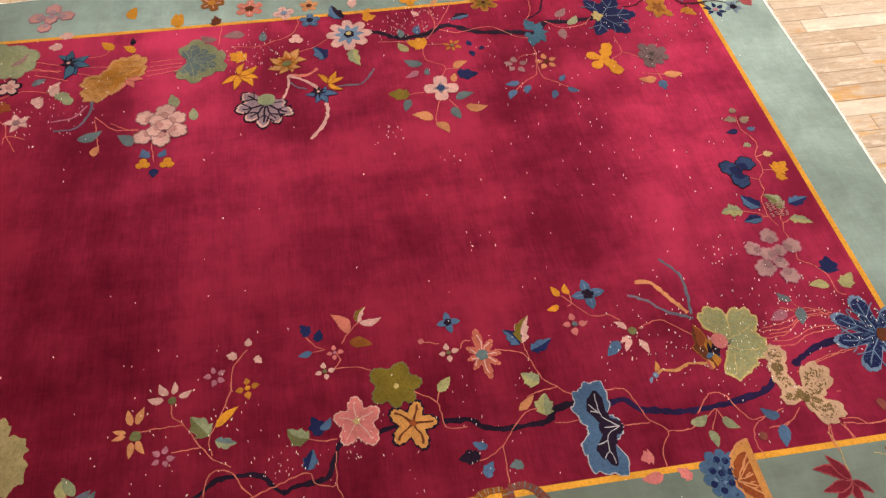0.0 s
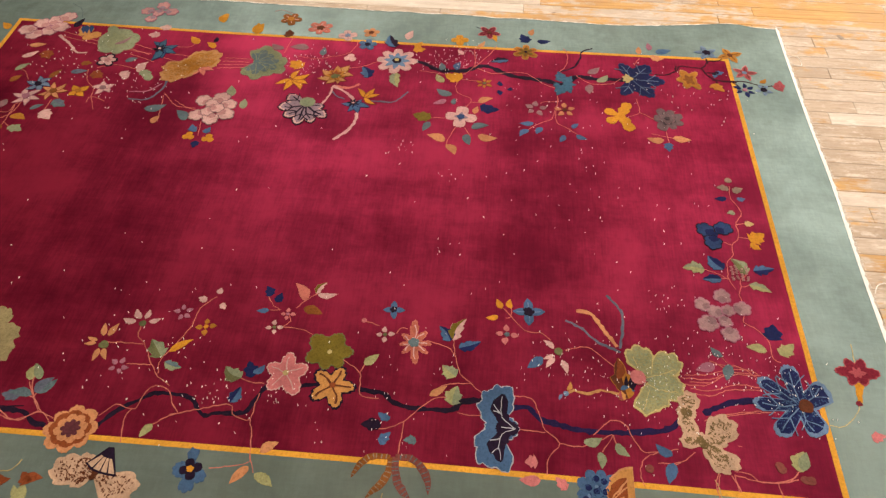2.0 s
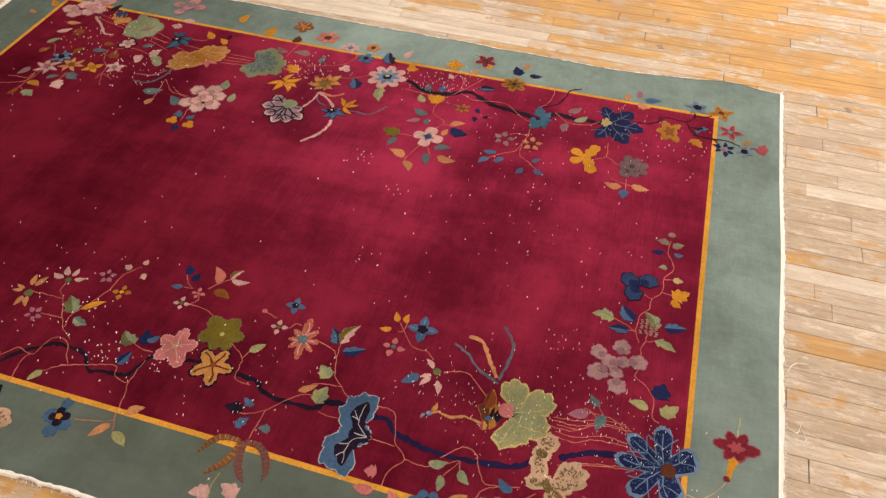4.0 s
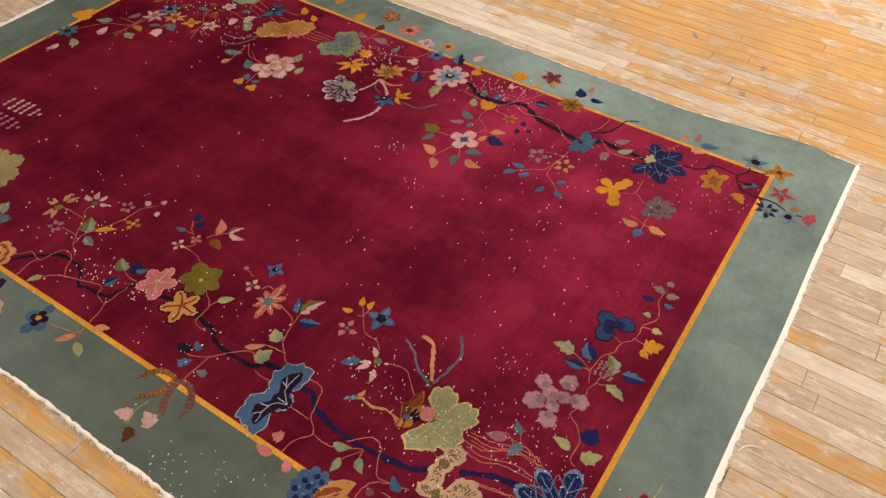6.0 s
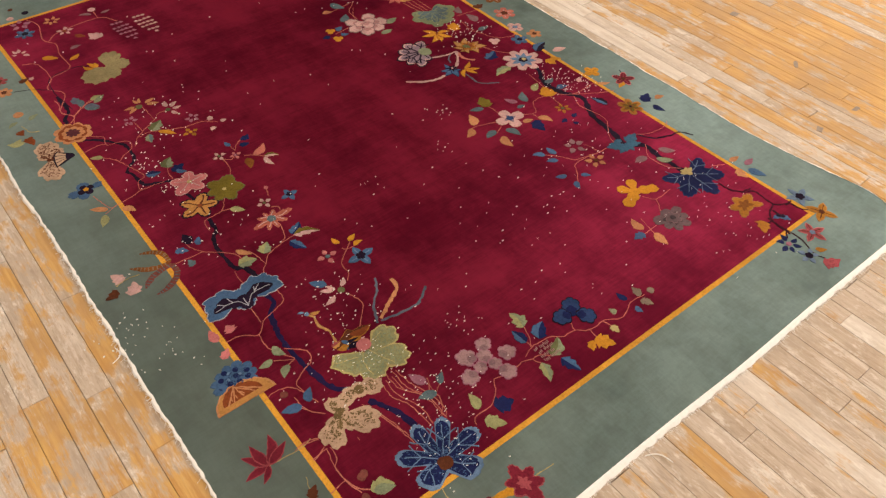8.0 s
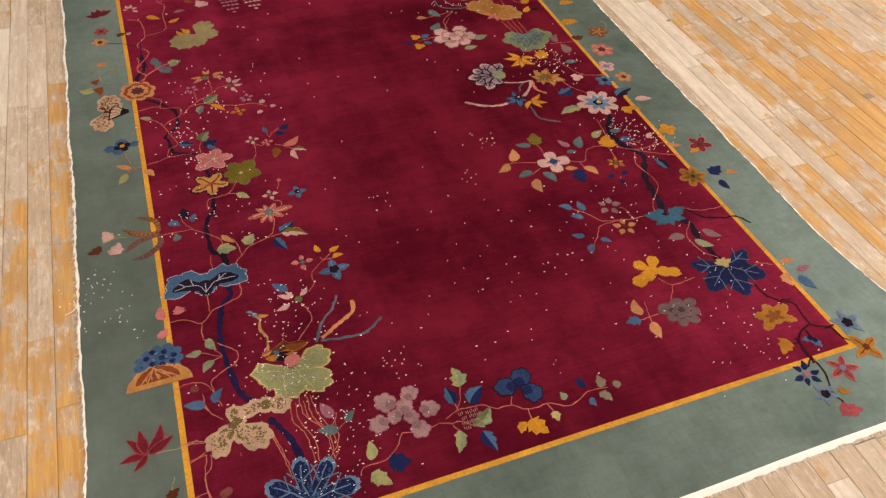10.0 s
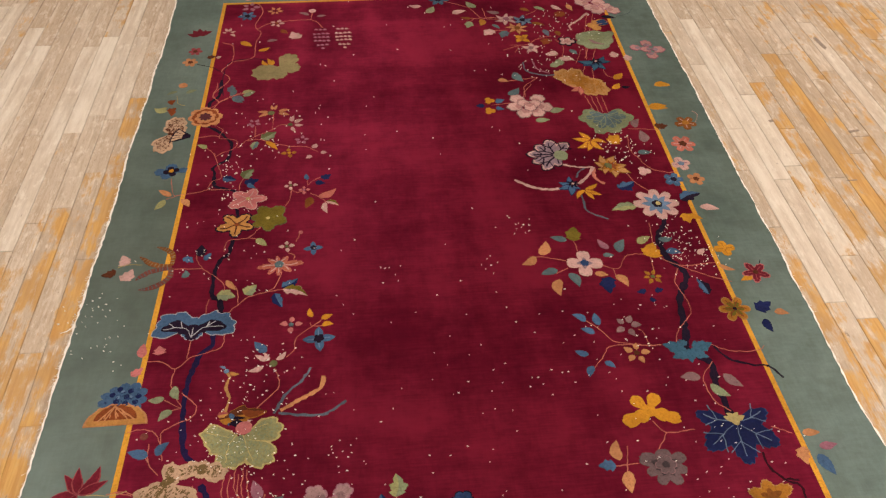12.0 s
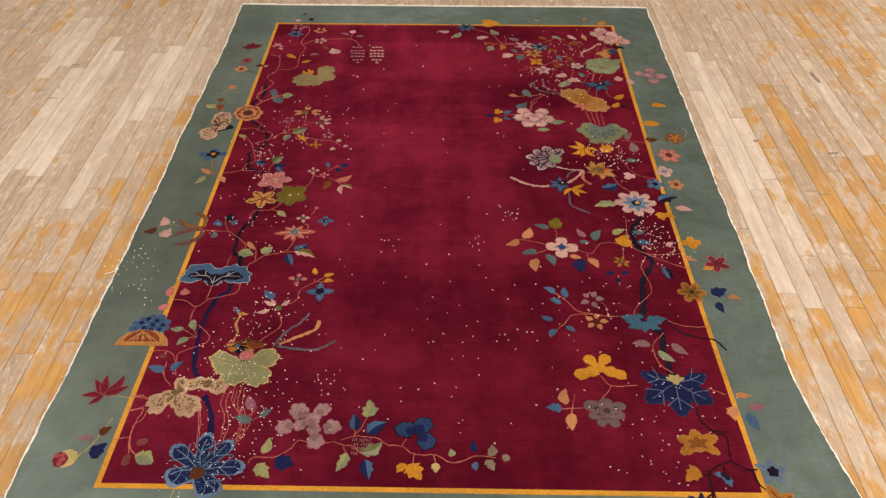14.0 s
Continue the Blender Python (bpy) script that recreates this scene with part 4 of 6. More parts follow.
leaf("apricot", (0.307, 0.768), (0.341, 0.759), 0.4)
leaf("sky", (0.293, 0.784), (0.271, 0.794), 0.4)
LEVEL[0] = 2
leaf("rust", (0.361, 0.610), (0.443, 0.609), 0.3)
leaf("ink", (0.326, 0.564), (0.380, 0.564), 0.28)
leaf("ink", (0.330, 0.588), (0.379, 0.584), 0.25)
leaf("blue", (0.326, 0.604), (0.336, 0.575), 0.5)
leaf("apricot", (0.287, 0.599), (0.322, 0.604), 0.6, "rose")
LEVEL[0] = 0
leaf("blue", (0.321, 0.601), (0.325, 0.559), 0.5)
leaf("ink", (0.332, 0.566), (0.401, 0.559), 0.35)
leaf("shell", (0.343, 0.582), (0.400, 0.575), 0.3)
clump("lotus_leaf", "pistachio", "straw", "sage", (0.371, 0.507), (0.450, 0.536), (0.496, 0.526), (0.432, 0.452), (0.469, 0.419), (0.347, 0.456), (0.371, 0.411), (0.311, 0.500), (0.281, 0.463), (0.280, 0.529), (0.252, 0.554))
LEVEL[0] = 3
bud("pink", (0.375, 0.547), 0.026)
LEVEL[0] = 2
vine("straw", 0.005, (0.372, 0.536), (0.387, 0.482), (0.413, 0.427))
vine("straw", 0.005, (0.368, 0.537), (0.335, 0.487), (0.330, 0.427))
vine("straw", 0.005, (0.333, 0.514), (0.261, 0.537))
vine("straw", 0.005, (0.384, 0.535), (0.451, 0.557))
LEVEL[0] = 0
leaf("shell", (0.460, 0.809), (0.491, 0.843), 0.38)
leaf("shell", (0.436, 0.809), (0.418, 0.843), 0.38)
leaf("shell", (0.424, 0.806), (0.385, 0.834), 0.38)
leaf("shell", (0.418, 0.783), (0.368, 0.767), 0.38)
bud("moss", (0.451, 0.794), 0.014)
leaf("blue", (0.424, 0.845), (0.379, 0.893), 0.5)
flower("blue", (0.602, 0.891), (0.607, 0.834), 4, "spiky", "ink", "")
leaf("gold", (0.608, 0.982), (0.648, 1.000), 0.5)
leaf("gold", (0.611, 0.951), (0.652, 0.954), 0.5)
leaf("gold", (0.574, 0.992), (0.565, 1.033), 0.5)
flower("pink", (0.503, 0.961), (0.503, 1.006), 4, "sep", "teal", "")
clump("garden_rock", "sand", "", "bark", (0.262, 0.411), (0.304, 0.399), (0.329, 0.376), (0.263, 0.410), (0.244, 0.388), (0.230, 0.415), (0.217, 0.438), (0.207, 0.405), (0.183, 0.415))
clump("garden_rock", "sand", "", "bark", (0.158, 0.370), (0.167, 0.414), (0.152, 0.435), (0.175, 0.382), (0.195, 0.369), (0.217, 0.311), (0.252, 0.280), (0.183, 0.329), (0.162, 0.304), (0.101, 0.330), (0.077, 0.352), (0.110, 0.304), (0.091, 0.281), (0.135, 0.346), (0.152, 0.318))
blossom("lotus_flower", "navy", (0.318, 0.058), ((0.466, 0.074), (0.402, -0.028), (0.210, 0.034), (0.208, 0.148), (0.318, 0.204), (0.404, 0.176)), "lobe", 0.40, rim="sky", width=0.015, vein="sky", reach=0.8, spots="blue", label="blue six-lobed lotus flower with pale veins")
LEVEL[0] = 4
bud("umber", (0.316, 0.044), 0.024)
LEVEL[0] = 3
LEVEL[0] = 0
leaf("mauve", (0.444, 0.299), (0.419, 0.363), 0.5)
leaf("teal", (0.450, 0.252), (0.388, 0.271), 0.5)
leaf("teal", (0.477, 0.271), (0.513, 0.304), 0.5)
peony("heather", "mauve", "dusk", (0.655, 0.246), ((0.730, 0.234, 0.033), (0.688, 0.306, 0.031), (0.660, 0.268, 0.030), (0.669, 0.222, 0.026), (0.680, 0.176, 0.033), (0.608, 0.297, 0.037), (0.620, 0.240, 0.026), (0.568, 0.230, 0.033)))
leaf("navy", (0.558, 0.106), (0.624, 0.084), 0.8)
leaf("lime", (0.512, 0.124), (0.524, 0.188), 0.5)
leaf("lime", (0.502, 0.085), (0.549, 0.032), 0.6)
leaf("lime", (0.095, 0.110), (0.162, 0.084), 0.55)
blossom("flower", "crimson", (0.452, -0.145), ((0.508, -0.120), (0.510, -0.173), (0.461, -0.218), (0.406, -0.158), (0.406, -0.112), (0.458, -0.074)), "maple", 0.62, rim="rose", width=0.005, heart="rose", size=0.4)
vine("gold", 0.022, (0.417, -0.141), (0.346, -0.126))
leaf("crimson", (0.345, -0.112), (0.335, -0.132), 0.8)
leaf("pink", (0.216, -0.129), (0.235, -0.172), 0.6)
bud("taupe", (1.318, 0.123), 0.014)
leaf("taupe", (1.266, 0.127), (1.274, 0.175), 0.6)
leaf("taupe", (1.252, 0.114), (1.277, 0.073), 0.6)
leaf("navy", (1.218, 0.143), (1.210, 0.191), 0.5)
leaf("blue", (1.218, 0.106), (1.221, 0.072), 0.6)
leaf("sage", (1.137, 0.124), (1.134, 0.155), 0.7)
leaf("straw", (1.084, 0.099), (1.087, 0.062), 0.7)
peony("marine", "ink", "navy", (1.020, 0.219), ((1.041, 0.248, 0.038), (1.053, 0.182, 0.038), (0.980, 0.228, 0.038)))
bud("navy", (1.021, 0.216), 0.012)
bud("navy", (1.005, 0.232), 0.012)
leaf("gold", (0.996, 0.092), (1.041, 0.035), 0.7)
leaf("gold", (0.990, 0.093), (0.960, 0.060), 0.6)
leaf("sage", (0.843, 0.277), (0.847, 0.353), 0.6, "lime")
leaf("navy", (0.852, 0.209), (0.914, 0.257), 0.65, "blue")
leaf("navy", (0.807, 0.223), (0.801, 0.290), 0.55, "blue")
leaf("sage", (0.836, 0.133), (0.906, 0.177), 0.55, "moss")
leaf("navy", (0.854, 0.107), (0.871, 0.031), 0.5, "blue")
leaf("lime", (0.790, 0.133), (0.761, 0.060), 0.42, "sage")
leaf("shell", (-0.138, 1.290), (-0.156, 1.349), 0.65)
leaf("shell", (-0.138, 1.216), (-0.104, 1.274), 0.65)
leaf("umber", (-0.165, 1.270), (-0.216, 1.246), 0.6)
vine("straw", 0.005, (-0.073, 1.292), (-0.124, 1.296), (-0.161, 1.284))
lobed("carnation", "blue", (-0.025, 0.683), (0.053, 0.677), 0.85, 11, 0.22, "", 0, "marine")
bud("navy", (-0.062, 0.703), 0.01)
bud("navy", (-0.015, 0.693), 0.01)
bud("navy", (0.016, 0.671), 0.01)
bud("navy", (-0.041, 0.724), 0.01)
bud("navy", (-0.006, 0.715), 0.01)
bud("navy", (-0.015, 0.667), 0.01)
bud("navy", (-0.045, 0.676), 0.01)
bud("navy", (0.023, 0.693), 0.01)
bud("sky", (-0.042, 0.693), 0.006)
bud("sky", (-0.002, 0.692), 0.006)
bud("sky", (-0.030, 0.714), 0.006)
fan_flower("apricot", (-0.031, 0.586), (0.069, 0.587), (-0.045, 0.667), "peach")

# long side with the dark leaf: branches and vines
vine("ink", 0.024, (2.003, 1.494), (1.985, 1.392), (1.939, 1.312), (1.941, 1.201), (1.978, 1.138), (1.987, 1.093), (1.930, 0.996), (1.912, 0.902), (1.902, 0.824), (1.883, 0.762), (1.919, 0.717), (1.949, 0.684), (1.935, 0.603), (1.941, 0.546), (1.941, 0.469))
vine("ink", 0.011, (1.974, 0.773), (2.016, 0.703), (2.086, 0.674), (2.142, 0.663), (2.176, 0.613))
vine("blush", 0.006, (1.676, 1.174), (1.738, 1.154), (1.788, 1.221), (1.901, 1.220))
vine("blush", 0.006, (1.543, 1.207), (1.455, 1.234), (1.422, 1.236))
vine("blush", 0.006, (1.595, 1.319), (1.598, 1.256))
vine("blush", 0.006, (1.542, 1.168), (1.493, 1.141))
vine("blush", 0.006, (1.716, 1.156), (1.716, 1.111))
vine("blush", 0.006, (1.901, 1.220), (1.935, 1.180), (1.994, 1.152), (2.120, 1.159))
vine("blush", 0.006, (1.972, 1.154), (2.084, 1.086), (2.152, 1.058))
vine("blush", 0.006, (1.923, 1.396), (1.907, 1.282), (1.879, 1.206), (1.869, 1.130))
vine("blush", 0.006, (1.967, 1.139), (1.935, 1.067), (1.952, 0.981), (1.945, 0.913), (1.876, 0.839), (1.855, 0.789))
vine("blush", 0.006, (1.797, 0.780), (1.757, 0.783), (1.751, 0.834), (1.735, 0.854))
vine("blush", 0.006, (1.776, 0.777), (1.659, 0.798), (1.624, 0.818), (1.594, 0.866), (1.548, 0.911))
vine("blush", 0.006, (1.766, 0.778), (1.627, 0.788), (1.574, 0.735), (1.530, 0.690))
vine("blush", 0.006, (1.707, 0.787), (1.704, 0.757))
vine("blush", 0.006, (1.961, 0.781), (2.028, 0.739), (2.128, 0.732), (2.159, 0.750))
vine("blush", 0.006, (1.953, 0.696), (1.902, 0.633), (1.901, 0.571), (1.913, 0.532), (1.950, 0.495))
vine("blush", 0.006, (1.809, 0.437), (1.715, 0.433), (1.682, 0.478))
vine("blush", 0.006, (1.715, 0.433), (1.669, 0.370))
vine("blush", 0.006, (2.060, 0.429), (2.118, 0.401))
vine("blush", 0.006, (1.524, 0.328), (1.596, 0.332))
vine("blush", 0.006, (1.576, 0.393), (1.554, 0.306))
vine("blush", 0.006, (1.984, 1.982), (1.970, 1.878), (1.992, 1.815), (2.024, 1.742), (2.091, 1.710), (2.143, 1.715))
vine("blush", 0.006, (1.909, 1.741), (1.927, 1.663), (1.977, 1.593))
vine("blush", 0.006, (1.389, 2.255), (1.479, 2.269))
vine("blush", 0.006, (1.884, 2.308), (1.893, 2.165))
vine("blush", 0.006, (1.909, 2.296), (1.914, 2.173))
vine("blush", 0.006, (1.937, 2.295), (1.939, 2.163))
vine("blush", 0.006, (1.856, 2.309), (1.874, 2.176))
vine("blush", 0.006, (2.002, 2.033), (2.153, 2.015))
vine("blush", 0.006, (1.541, 2.265), (1.563, 2.350), (1.609, 2.422))
vine("blush", 0.006, (1.927, 2.734), (1.875, 2.604))
vine("blush", 0.006, (1.965, 2.743), (1.929, 2.645))
vine("blush", 0.006, (1.948, 2.558), (1.931, 2.454))
vine("blush", 0.006, (1.912, 2.570), (1.876, 2.468))
vine("blush", 0.006, (2.000, 2.565), (2.008, 2.476), (2.071, 2.457))
vine("shell", 0.0125, (1.775, 1.765), (1.705, 1.769), (1.645, 1.790))
vine("blush", 0.0126, (1.775, 1.765), (1.768, 1.690), (1.800, 1.650))
vine("shell", 0.0126, (1.775, 1.765), (1.736, 1.704), (1.675, 1.653), (1.580, 1.628), (1.494, 1.644), (1.416, 1.700))
vine("slate", 0.011, (1.740, 1.766), (1.706, 1.737), (1.686, 1.699))
vine("slate", 0.011, (1.685, 1.606), (1.685, 1.531), (1.690, 1.480), (1.764, 1.430))

# long side with the dark leaf: flowers and leaves
blossom("flower", "shell", (1.612, 1.189), ((1.541, 1.195), (1.684, 1.184), (1.601, 1.120), (1.615, 1.256)), "notch", 0.42, heart="lilac", size=0.45, middle="marine", small=0.24, label="pale pink four-petalled flower with blue middle")
leaf("olive", (1.594, 1.313), (1.611, 1.393), 0.7)
leaf("teal", (1.568, 1.318), (1.504, 1.341), 0.45)
leaf("peach", (1.450, 1.244), (1.484, 1.320), 0.5)
leaf("peach", (1.429, 1.236), (1.369, 1.197), 0.5)
leaf("peach", (1.498, 1.112), (1.489, 1.030), 0.5)
leaf("peach", (1.640, 1.134), (1.690, 1.122), 0.5)
leaf("peach", (1.718, 1.120), (1.753, 1.059), 0.5)
leaf("teal", (1.501, 1.161), (1.434, 1.142), 0.5)
leaf("teal", (1.543, 1.141), (1.568, 1.069), 0.5)
leaf("teal", (1.759, 1.239), (1.797, 1.309), 0.5)
leaf("teal", (1.693, 1.227), (1.737, 1.224), 0.5)
leaf("navy", (1.695, 1.113), (1.676, 1.028), 0.6)
leaf("mauve", (1.723, 1.260), (1.691, 1.316), 0.45)
leaf("lime", (1.846, 1.283), (1.906, 1.318), 0.5)
leaf("gold", (1.891, 1.199), (1.907, 1.282), 0.8)
leaf("teal", (1.935, 1.300), (1.995, 1.305), 0.5)
leaf("blue", (1.946, 1.232), (2.008, 1.219), 0.5)
flower("amber", (1.857, 1.102), (1.899, 1.105), 6, "sep", "moss", "")
leaf("navy", (1.813, 1.038), (1.776, 1.029), 0.6)
leaf("navy", (1.846, 1.025), (1.880, 1.037), 0.6)
leaf("navy", (1.816, 0.996), (1.840, 0.983), 0.7)
leaf("ink", (2.044, 1.000), (2.021, 1.082), 0.45, "blue")
petal_fan("blush", "rose", (1.850, 2.385), ((1.772, 2.420), (1.795, 2.396), (1.793, 2.350), (1.838, 2.316)), 0.45)
flower("dusk", (1.699, 0.872), (1.752, 0.868), 5, "sep", "", "")
flower("peach", (1.702, 0.750), (1.755, 0.754), 5, "sep", "umber", "")
leaf("blue", (1.555, 0.903), (1.510, 0.938), 0.5)
leaf("blue", (1.598, 0.882), (1.594, 0.940), 0.5)
leaf("blue", (1.575, 0.847), (1.529, 0.871), 0.5)
leaf("blue", (1.533, 0.755), (1.487, 0.775), 0.5)
leaf("blue", (1.581, 0.722), (1.614, 0.694), 0.5)
leaf("blue", (1.538, 0.706), (1.516, 0.661), 0.5)
leaf("azure", (1.876, 0.768), (1.801, 0.782), 0.575)
leaf("azure", (1.879, 0.759), (1.821, 0.720), 0.575)
leaf("azure", (1.889, 0.755), (1.884, 0.695), 0.575)
leaf("azure", (1.899, 0.758), (1.950, 0.715), 0.575)
leaf("azure", (1.903, 0.767), (1.979, 0.776), 0.575)
leaf("azure", (1.886, 0.771), (1.865, 0.798), 0.575)
leaf("dusk", (1.892, 0.634), (1.823, 0.639), 0.5)
leaf("dusk", (1.974, 0.642), (2.026, 0.587), 0.45)
leaf("sage", (1.916, 0.604), (1.970, 0.553), 0.45)
clump("clover", "gold", "", "", (1.680, 0.514), (1.650, 0.554), (1.673, 0.553), (1.708, 0.559), (1.731, 0.558), (1.611, 0.484), (1.637, 0.483), (1.652, 0.498), (1.677, 0.497), (1.754, 0.485), (1.777, 0.484), (1.721, 0.499), (1.746, 0.498), (1.681, 0.517), (1.704, 0.516))
blossom("maple_leaf", "navy", (1.951, 0.452), ((1.828, 0.500), (1.826, 0.360), (1.941, 0.300), (2.064, 0.360), (2.068, 0.496)), "maple", 0.60, rim="marine", width=0.0035, vein="steel", reach=0.8, label="dark navy five-lobed leaf with pale veins", thick=0.0032)
LEVEL[0] = 4
blossom("leaf_heart", "straw", (1.950, 0.466), ((1.916, 0.476), (1.986, 0.474), (1.952, 0.440), (1.930, 0.488), (1.968, 0.488)), "point", 0.55)
LEVEL[0] = 0
blossom("peony", "ash", (1.678, 0.318), ((1.600, 0.346), (1.688, 0.375), (1.751, 0.348), (1.742, 0.297), (1.711, 0.253), (1.647, 0.256), (1.615, 0.294)), "notch", 0.66, heart="soot", size=0.56)
LEVEL[0] = 4
blossom("peony_heart", "ash", (1.680, 0.320), even((1.680, 0.320), (1.716, 0.320), 6), "notch", 0.7, rim="dusk", width=0.003, middle="soot", small=0.35)
LEVEL[0] = 0
leaf("peach", (1.539, 0.346), (1.547, 0.417), 0.5)
leaf("blue", (1.525, 0.328), (1.469, 0.332), 0.6)
leaf("peach", (1.559, 0.308), (1.551, 0.235), 0.5)
blossom("flower", "amber", (2.115, 0.923), even((2.115, 0.923), (2.175, 0.921), 6), "round", 0.5, rim="tan", width=0.004, heart="olive", size=0.6, vein="rust", middle="ink", small=0.13)
flower("gold", (2.184, 1.232), (2.227, 1.235), 4, "round", "", "")
flower("crimson", (2.260, 1.098), (2.310, 1.071), 5, "star", "umber", "pink")
vine("ink", 0.006, (2.269, 1.103), (2.303, 1.162))
leaf("gold", (2.247, 1.075), (2.188, 1.059), 0.4)
leaf("navy", (2.193, 0.914), (2.262, 0.948), 0.6)
leaf("navy", (2.208, 0.870), (2.217, 0.807), 0.5)
leaf("peach", (2.256, 0.899), (2.309, 0.887), 0.5)
leaf("peach", (2.131, 1.146), (2.186, 1.115), 0.35)
leaf("shell", (2.068, 1.208), (2.105, 1.237), 0.5)
leaf("peach", (2.151, 0.399), (2.210, 0.397), 0.45)
leaf("mauve", (2.185, 0.347), (2.247, 0.353), 0.45)
leaf("blue", (2.170, 0.322), (2.196, 0.248), 0.5)
leaf("peach", (2.135, 0.351), (2.124, 0.288), 0.6)
blossom("flower", "shell", (1.990, 1.508), even((1.990, 1.508), (2.086, 1.505), 8), "notch", 0.62, heart="sky", size=0.66, middle="ink", small=0.24, label="pale pink eight-petalled flower with blue heart")
LEVEL[0] = 6
bud("straw", (1.993, 1.509), 0.011)
LEVEL[0] = 0
leaf("sage", (1.901, 1.501), (1.790, 1.480), 0.4, "lime")
leaf("gold", (2.080, 1.444), (2.094, 1.385), 0.7)
leaf("gold", (2.092, 1.429), (2.153, 1.405), 0.45)
leaf("shell", (2.164, 1.480), (2.242, 1.461), 0.45)
leaf("ink", (2.096, 1.527), (2.193, 1.565), 0.5, "blue")
flower("blue", (2.106, 1.660), (2.150, 1.657), 5, "round", "ink", "")
flower("peach", (2.206, 1.657), (2.245, 1.655), 5, "round", "umber", "")
flower("shell", (2.171, 1.764), (2.215, 1.773), 4, "round", "steel", "")
flower("blush", (2.222, 1.904), (2.281, 1.900), 6, "round", "umber", "")
flower("russet", (2.284, 2.061), (2.335, 2.040), 5, "round", "amber", "")
leaf("umber", (2.129, 2.052), (2.195, 2.048), 0.6)
vine("shell", 0.004, (2.343, 2.153), (2.362, 2.124), (2.331, 2.062))
leaf("gold", (2.142, 2.197), (2.235, 2.182), 0.45)
blossom("lotus_leaf", "fern", (1.922, 2.142), ((2.007, 2.181), (2.050, 2.119), (1.996, 2.048), (1.946, 2.004), (1.848, 2.006), (1.826, 2.057), (1.786, 2.122), (1.820, 2.183)), "round", 0.88, rim="sage", width=0.008, heart="teal", size=0.72, vein="sage", reach=0.8, label="grey-green lotus leaf with scalloped edge")
petal_fan("gold", "rust", (1.806, 1.955), ((1.762, 2.022), (1.721, 1.974), (1.729, 1.900), (1.775, 1.876), (1.850, 1.880), (1.876, 1.931)), 0.4)
leaf("gold", (1.895, 1.925), (1.942, 1.990), 0.75)
petal_fan("tan", "russet", (1.852, 1.768), ((1.823, 1.845), (1.786, 1.800), (1.789, 1.748), (1.815, 1.712), (1.856, 1.686), (1.932, 1.714), (1.926, 1.770), (1.886, 1.834)), 0.52)
LEVEL[0] = 4
blossom("flower", "amber", (1.855, 1.767), even((1.855, 1.767), (1.901, 1.766), 7), "point", 0.55, heart="rust", size=0.7)
LEVEL[0] = 8
leaf("moss", (1.832, 1.784), (1.853, 1.743), 0.6)
LEVEL[0] = 3
LEVEL[0] = 0
blossom("lotus_leaf", "shell", (1.625, 1.857), ((1.700, 1.945), (1.602, 1.974), (1.540, 1.935), (1.492, 1.871), (1.510, 1.808), (1.552, 1.752), (1.632, 1.775)), "scallop", 0.72, rim="ink", width=0.008, heart="lilac", size=0.86, vein="ink", reach=0.74, label="pale lotus leaf with dark branching veins", thick=0.0065)
LEVEL[0] = 5
bud("sage", (1.648, 1.853), 0.034)
LEVEL[0] = 0
petal_fan("blue", "navy", (1.656, 1.652), ((1.654, 1.708), (1.601, 1.672), (1.594, 1.627), (1.640, 1.581), (1.690, 1.622)), 0.5)
LEVEL[0] = 4
flower("ink", (1.662, 1.656), (1.690, 1.650), 7, "spiky", "shell", "")
LEVEL[0] = 0
petal_fan("gold", "rust", (1.706, 1.616), ((1.768, 1.654), (1.773, 1.578), (1.734, 1.550), (1.660, 1.558), (1.744, 1.593)), 0.36)
leaf("navy", (1.849, 1.620), (1.930, 1.656), 0.6, "blue")
flower("shell", (1.993, 1.724), (2.023, 1.722), 3, "round", "", "")
leaf("dusk", (2.034, 2.040), (2.070, 2.105), 0.5)
leaf("dusk", (2.051, 1.927), (2.052, 2.017), 0.5)
leaf("teal", (1.998, 1.855), (2.064, 1.851), 0.45)
peony("shell", "dusk", "petal", (1.570, 2.240), ((1.620, 2.298, 0.040), (1.642, 2.228, 0.042), (1.600, 2.184, 0.040), (1.520, 2.298, 0.040), (1.536, 2.182, 0.042), (1.498, 2.236, 0.040), (1.598, 2.256, 0.033), (1.545, 2.262, 0.033), (1.570, 2.226, 0.033)))
leaf("sage", (1.660, 2.188), (1.735, 2.207), 0.5)
leaf("sage", (1.580, 2.120), (1.648, 2.125), 0.5)
flower("gold", (1.383, 2.293), (1.410, 2.292), 3, "round", "", "")
flower("gold", (1.375, 2.210), (1.402, 2.208), 3, "round", "", "")
leaf("navy", (1.356, 2.253), (1.313, 2.255), 0.7)
leaf("blue", (1.413, 2.273), (1.458, 2.299), 0.6)
leaf("blue", (1.409, 2.240), (1.447, 2.219), 0.6)
clump("seed_pod", "tan", "", "amber", (1.864, 2.428), (1.790, 2.492), (1.749, 2.528), (1.845, 2.507), (1.854, 2.551), (1.816, 2.444), (1.787, 2.407), (1.867, 2.428), (1.896, 2.483), (1.900, 2.369), (1.875, 2.316), (1.942, 2.359), (1.985, 2.336), (1.927, 2.406), (1.963, 2.443))
petal_fan("azure", "navy", (1.978, 2.610), ((2.033, 2.660), (2.058, 2.605), (2.016, 2.534), (1.948, 2.525), (1.902, 2.576), (1.882, 2.620)), 0.45)
LEVEL[0] = 4
flower("ink", (1.978, 2.611), (2.012, 2.600), 6, "spiky", "shell", "")
LEVEL[0] = 0
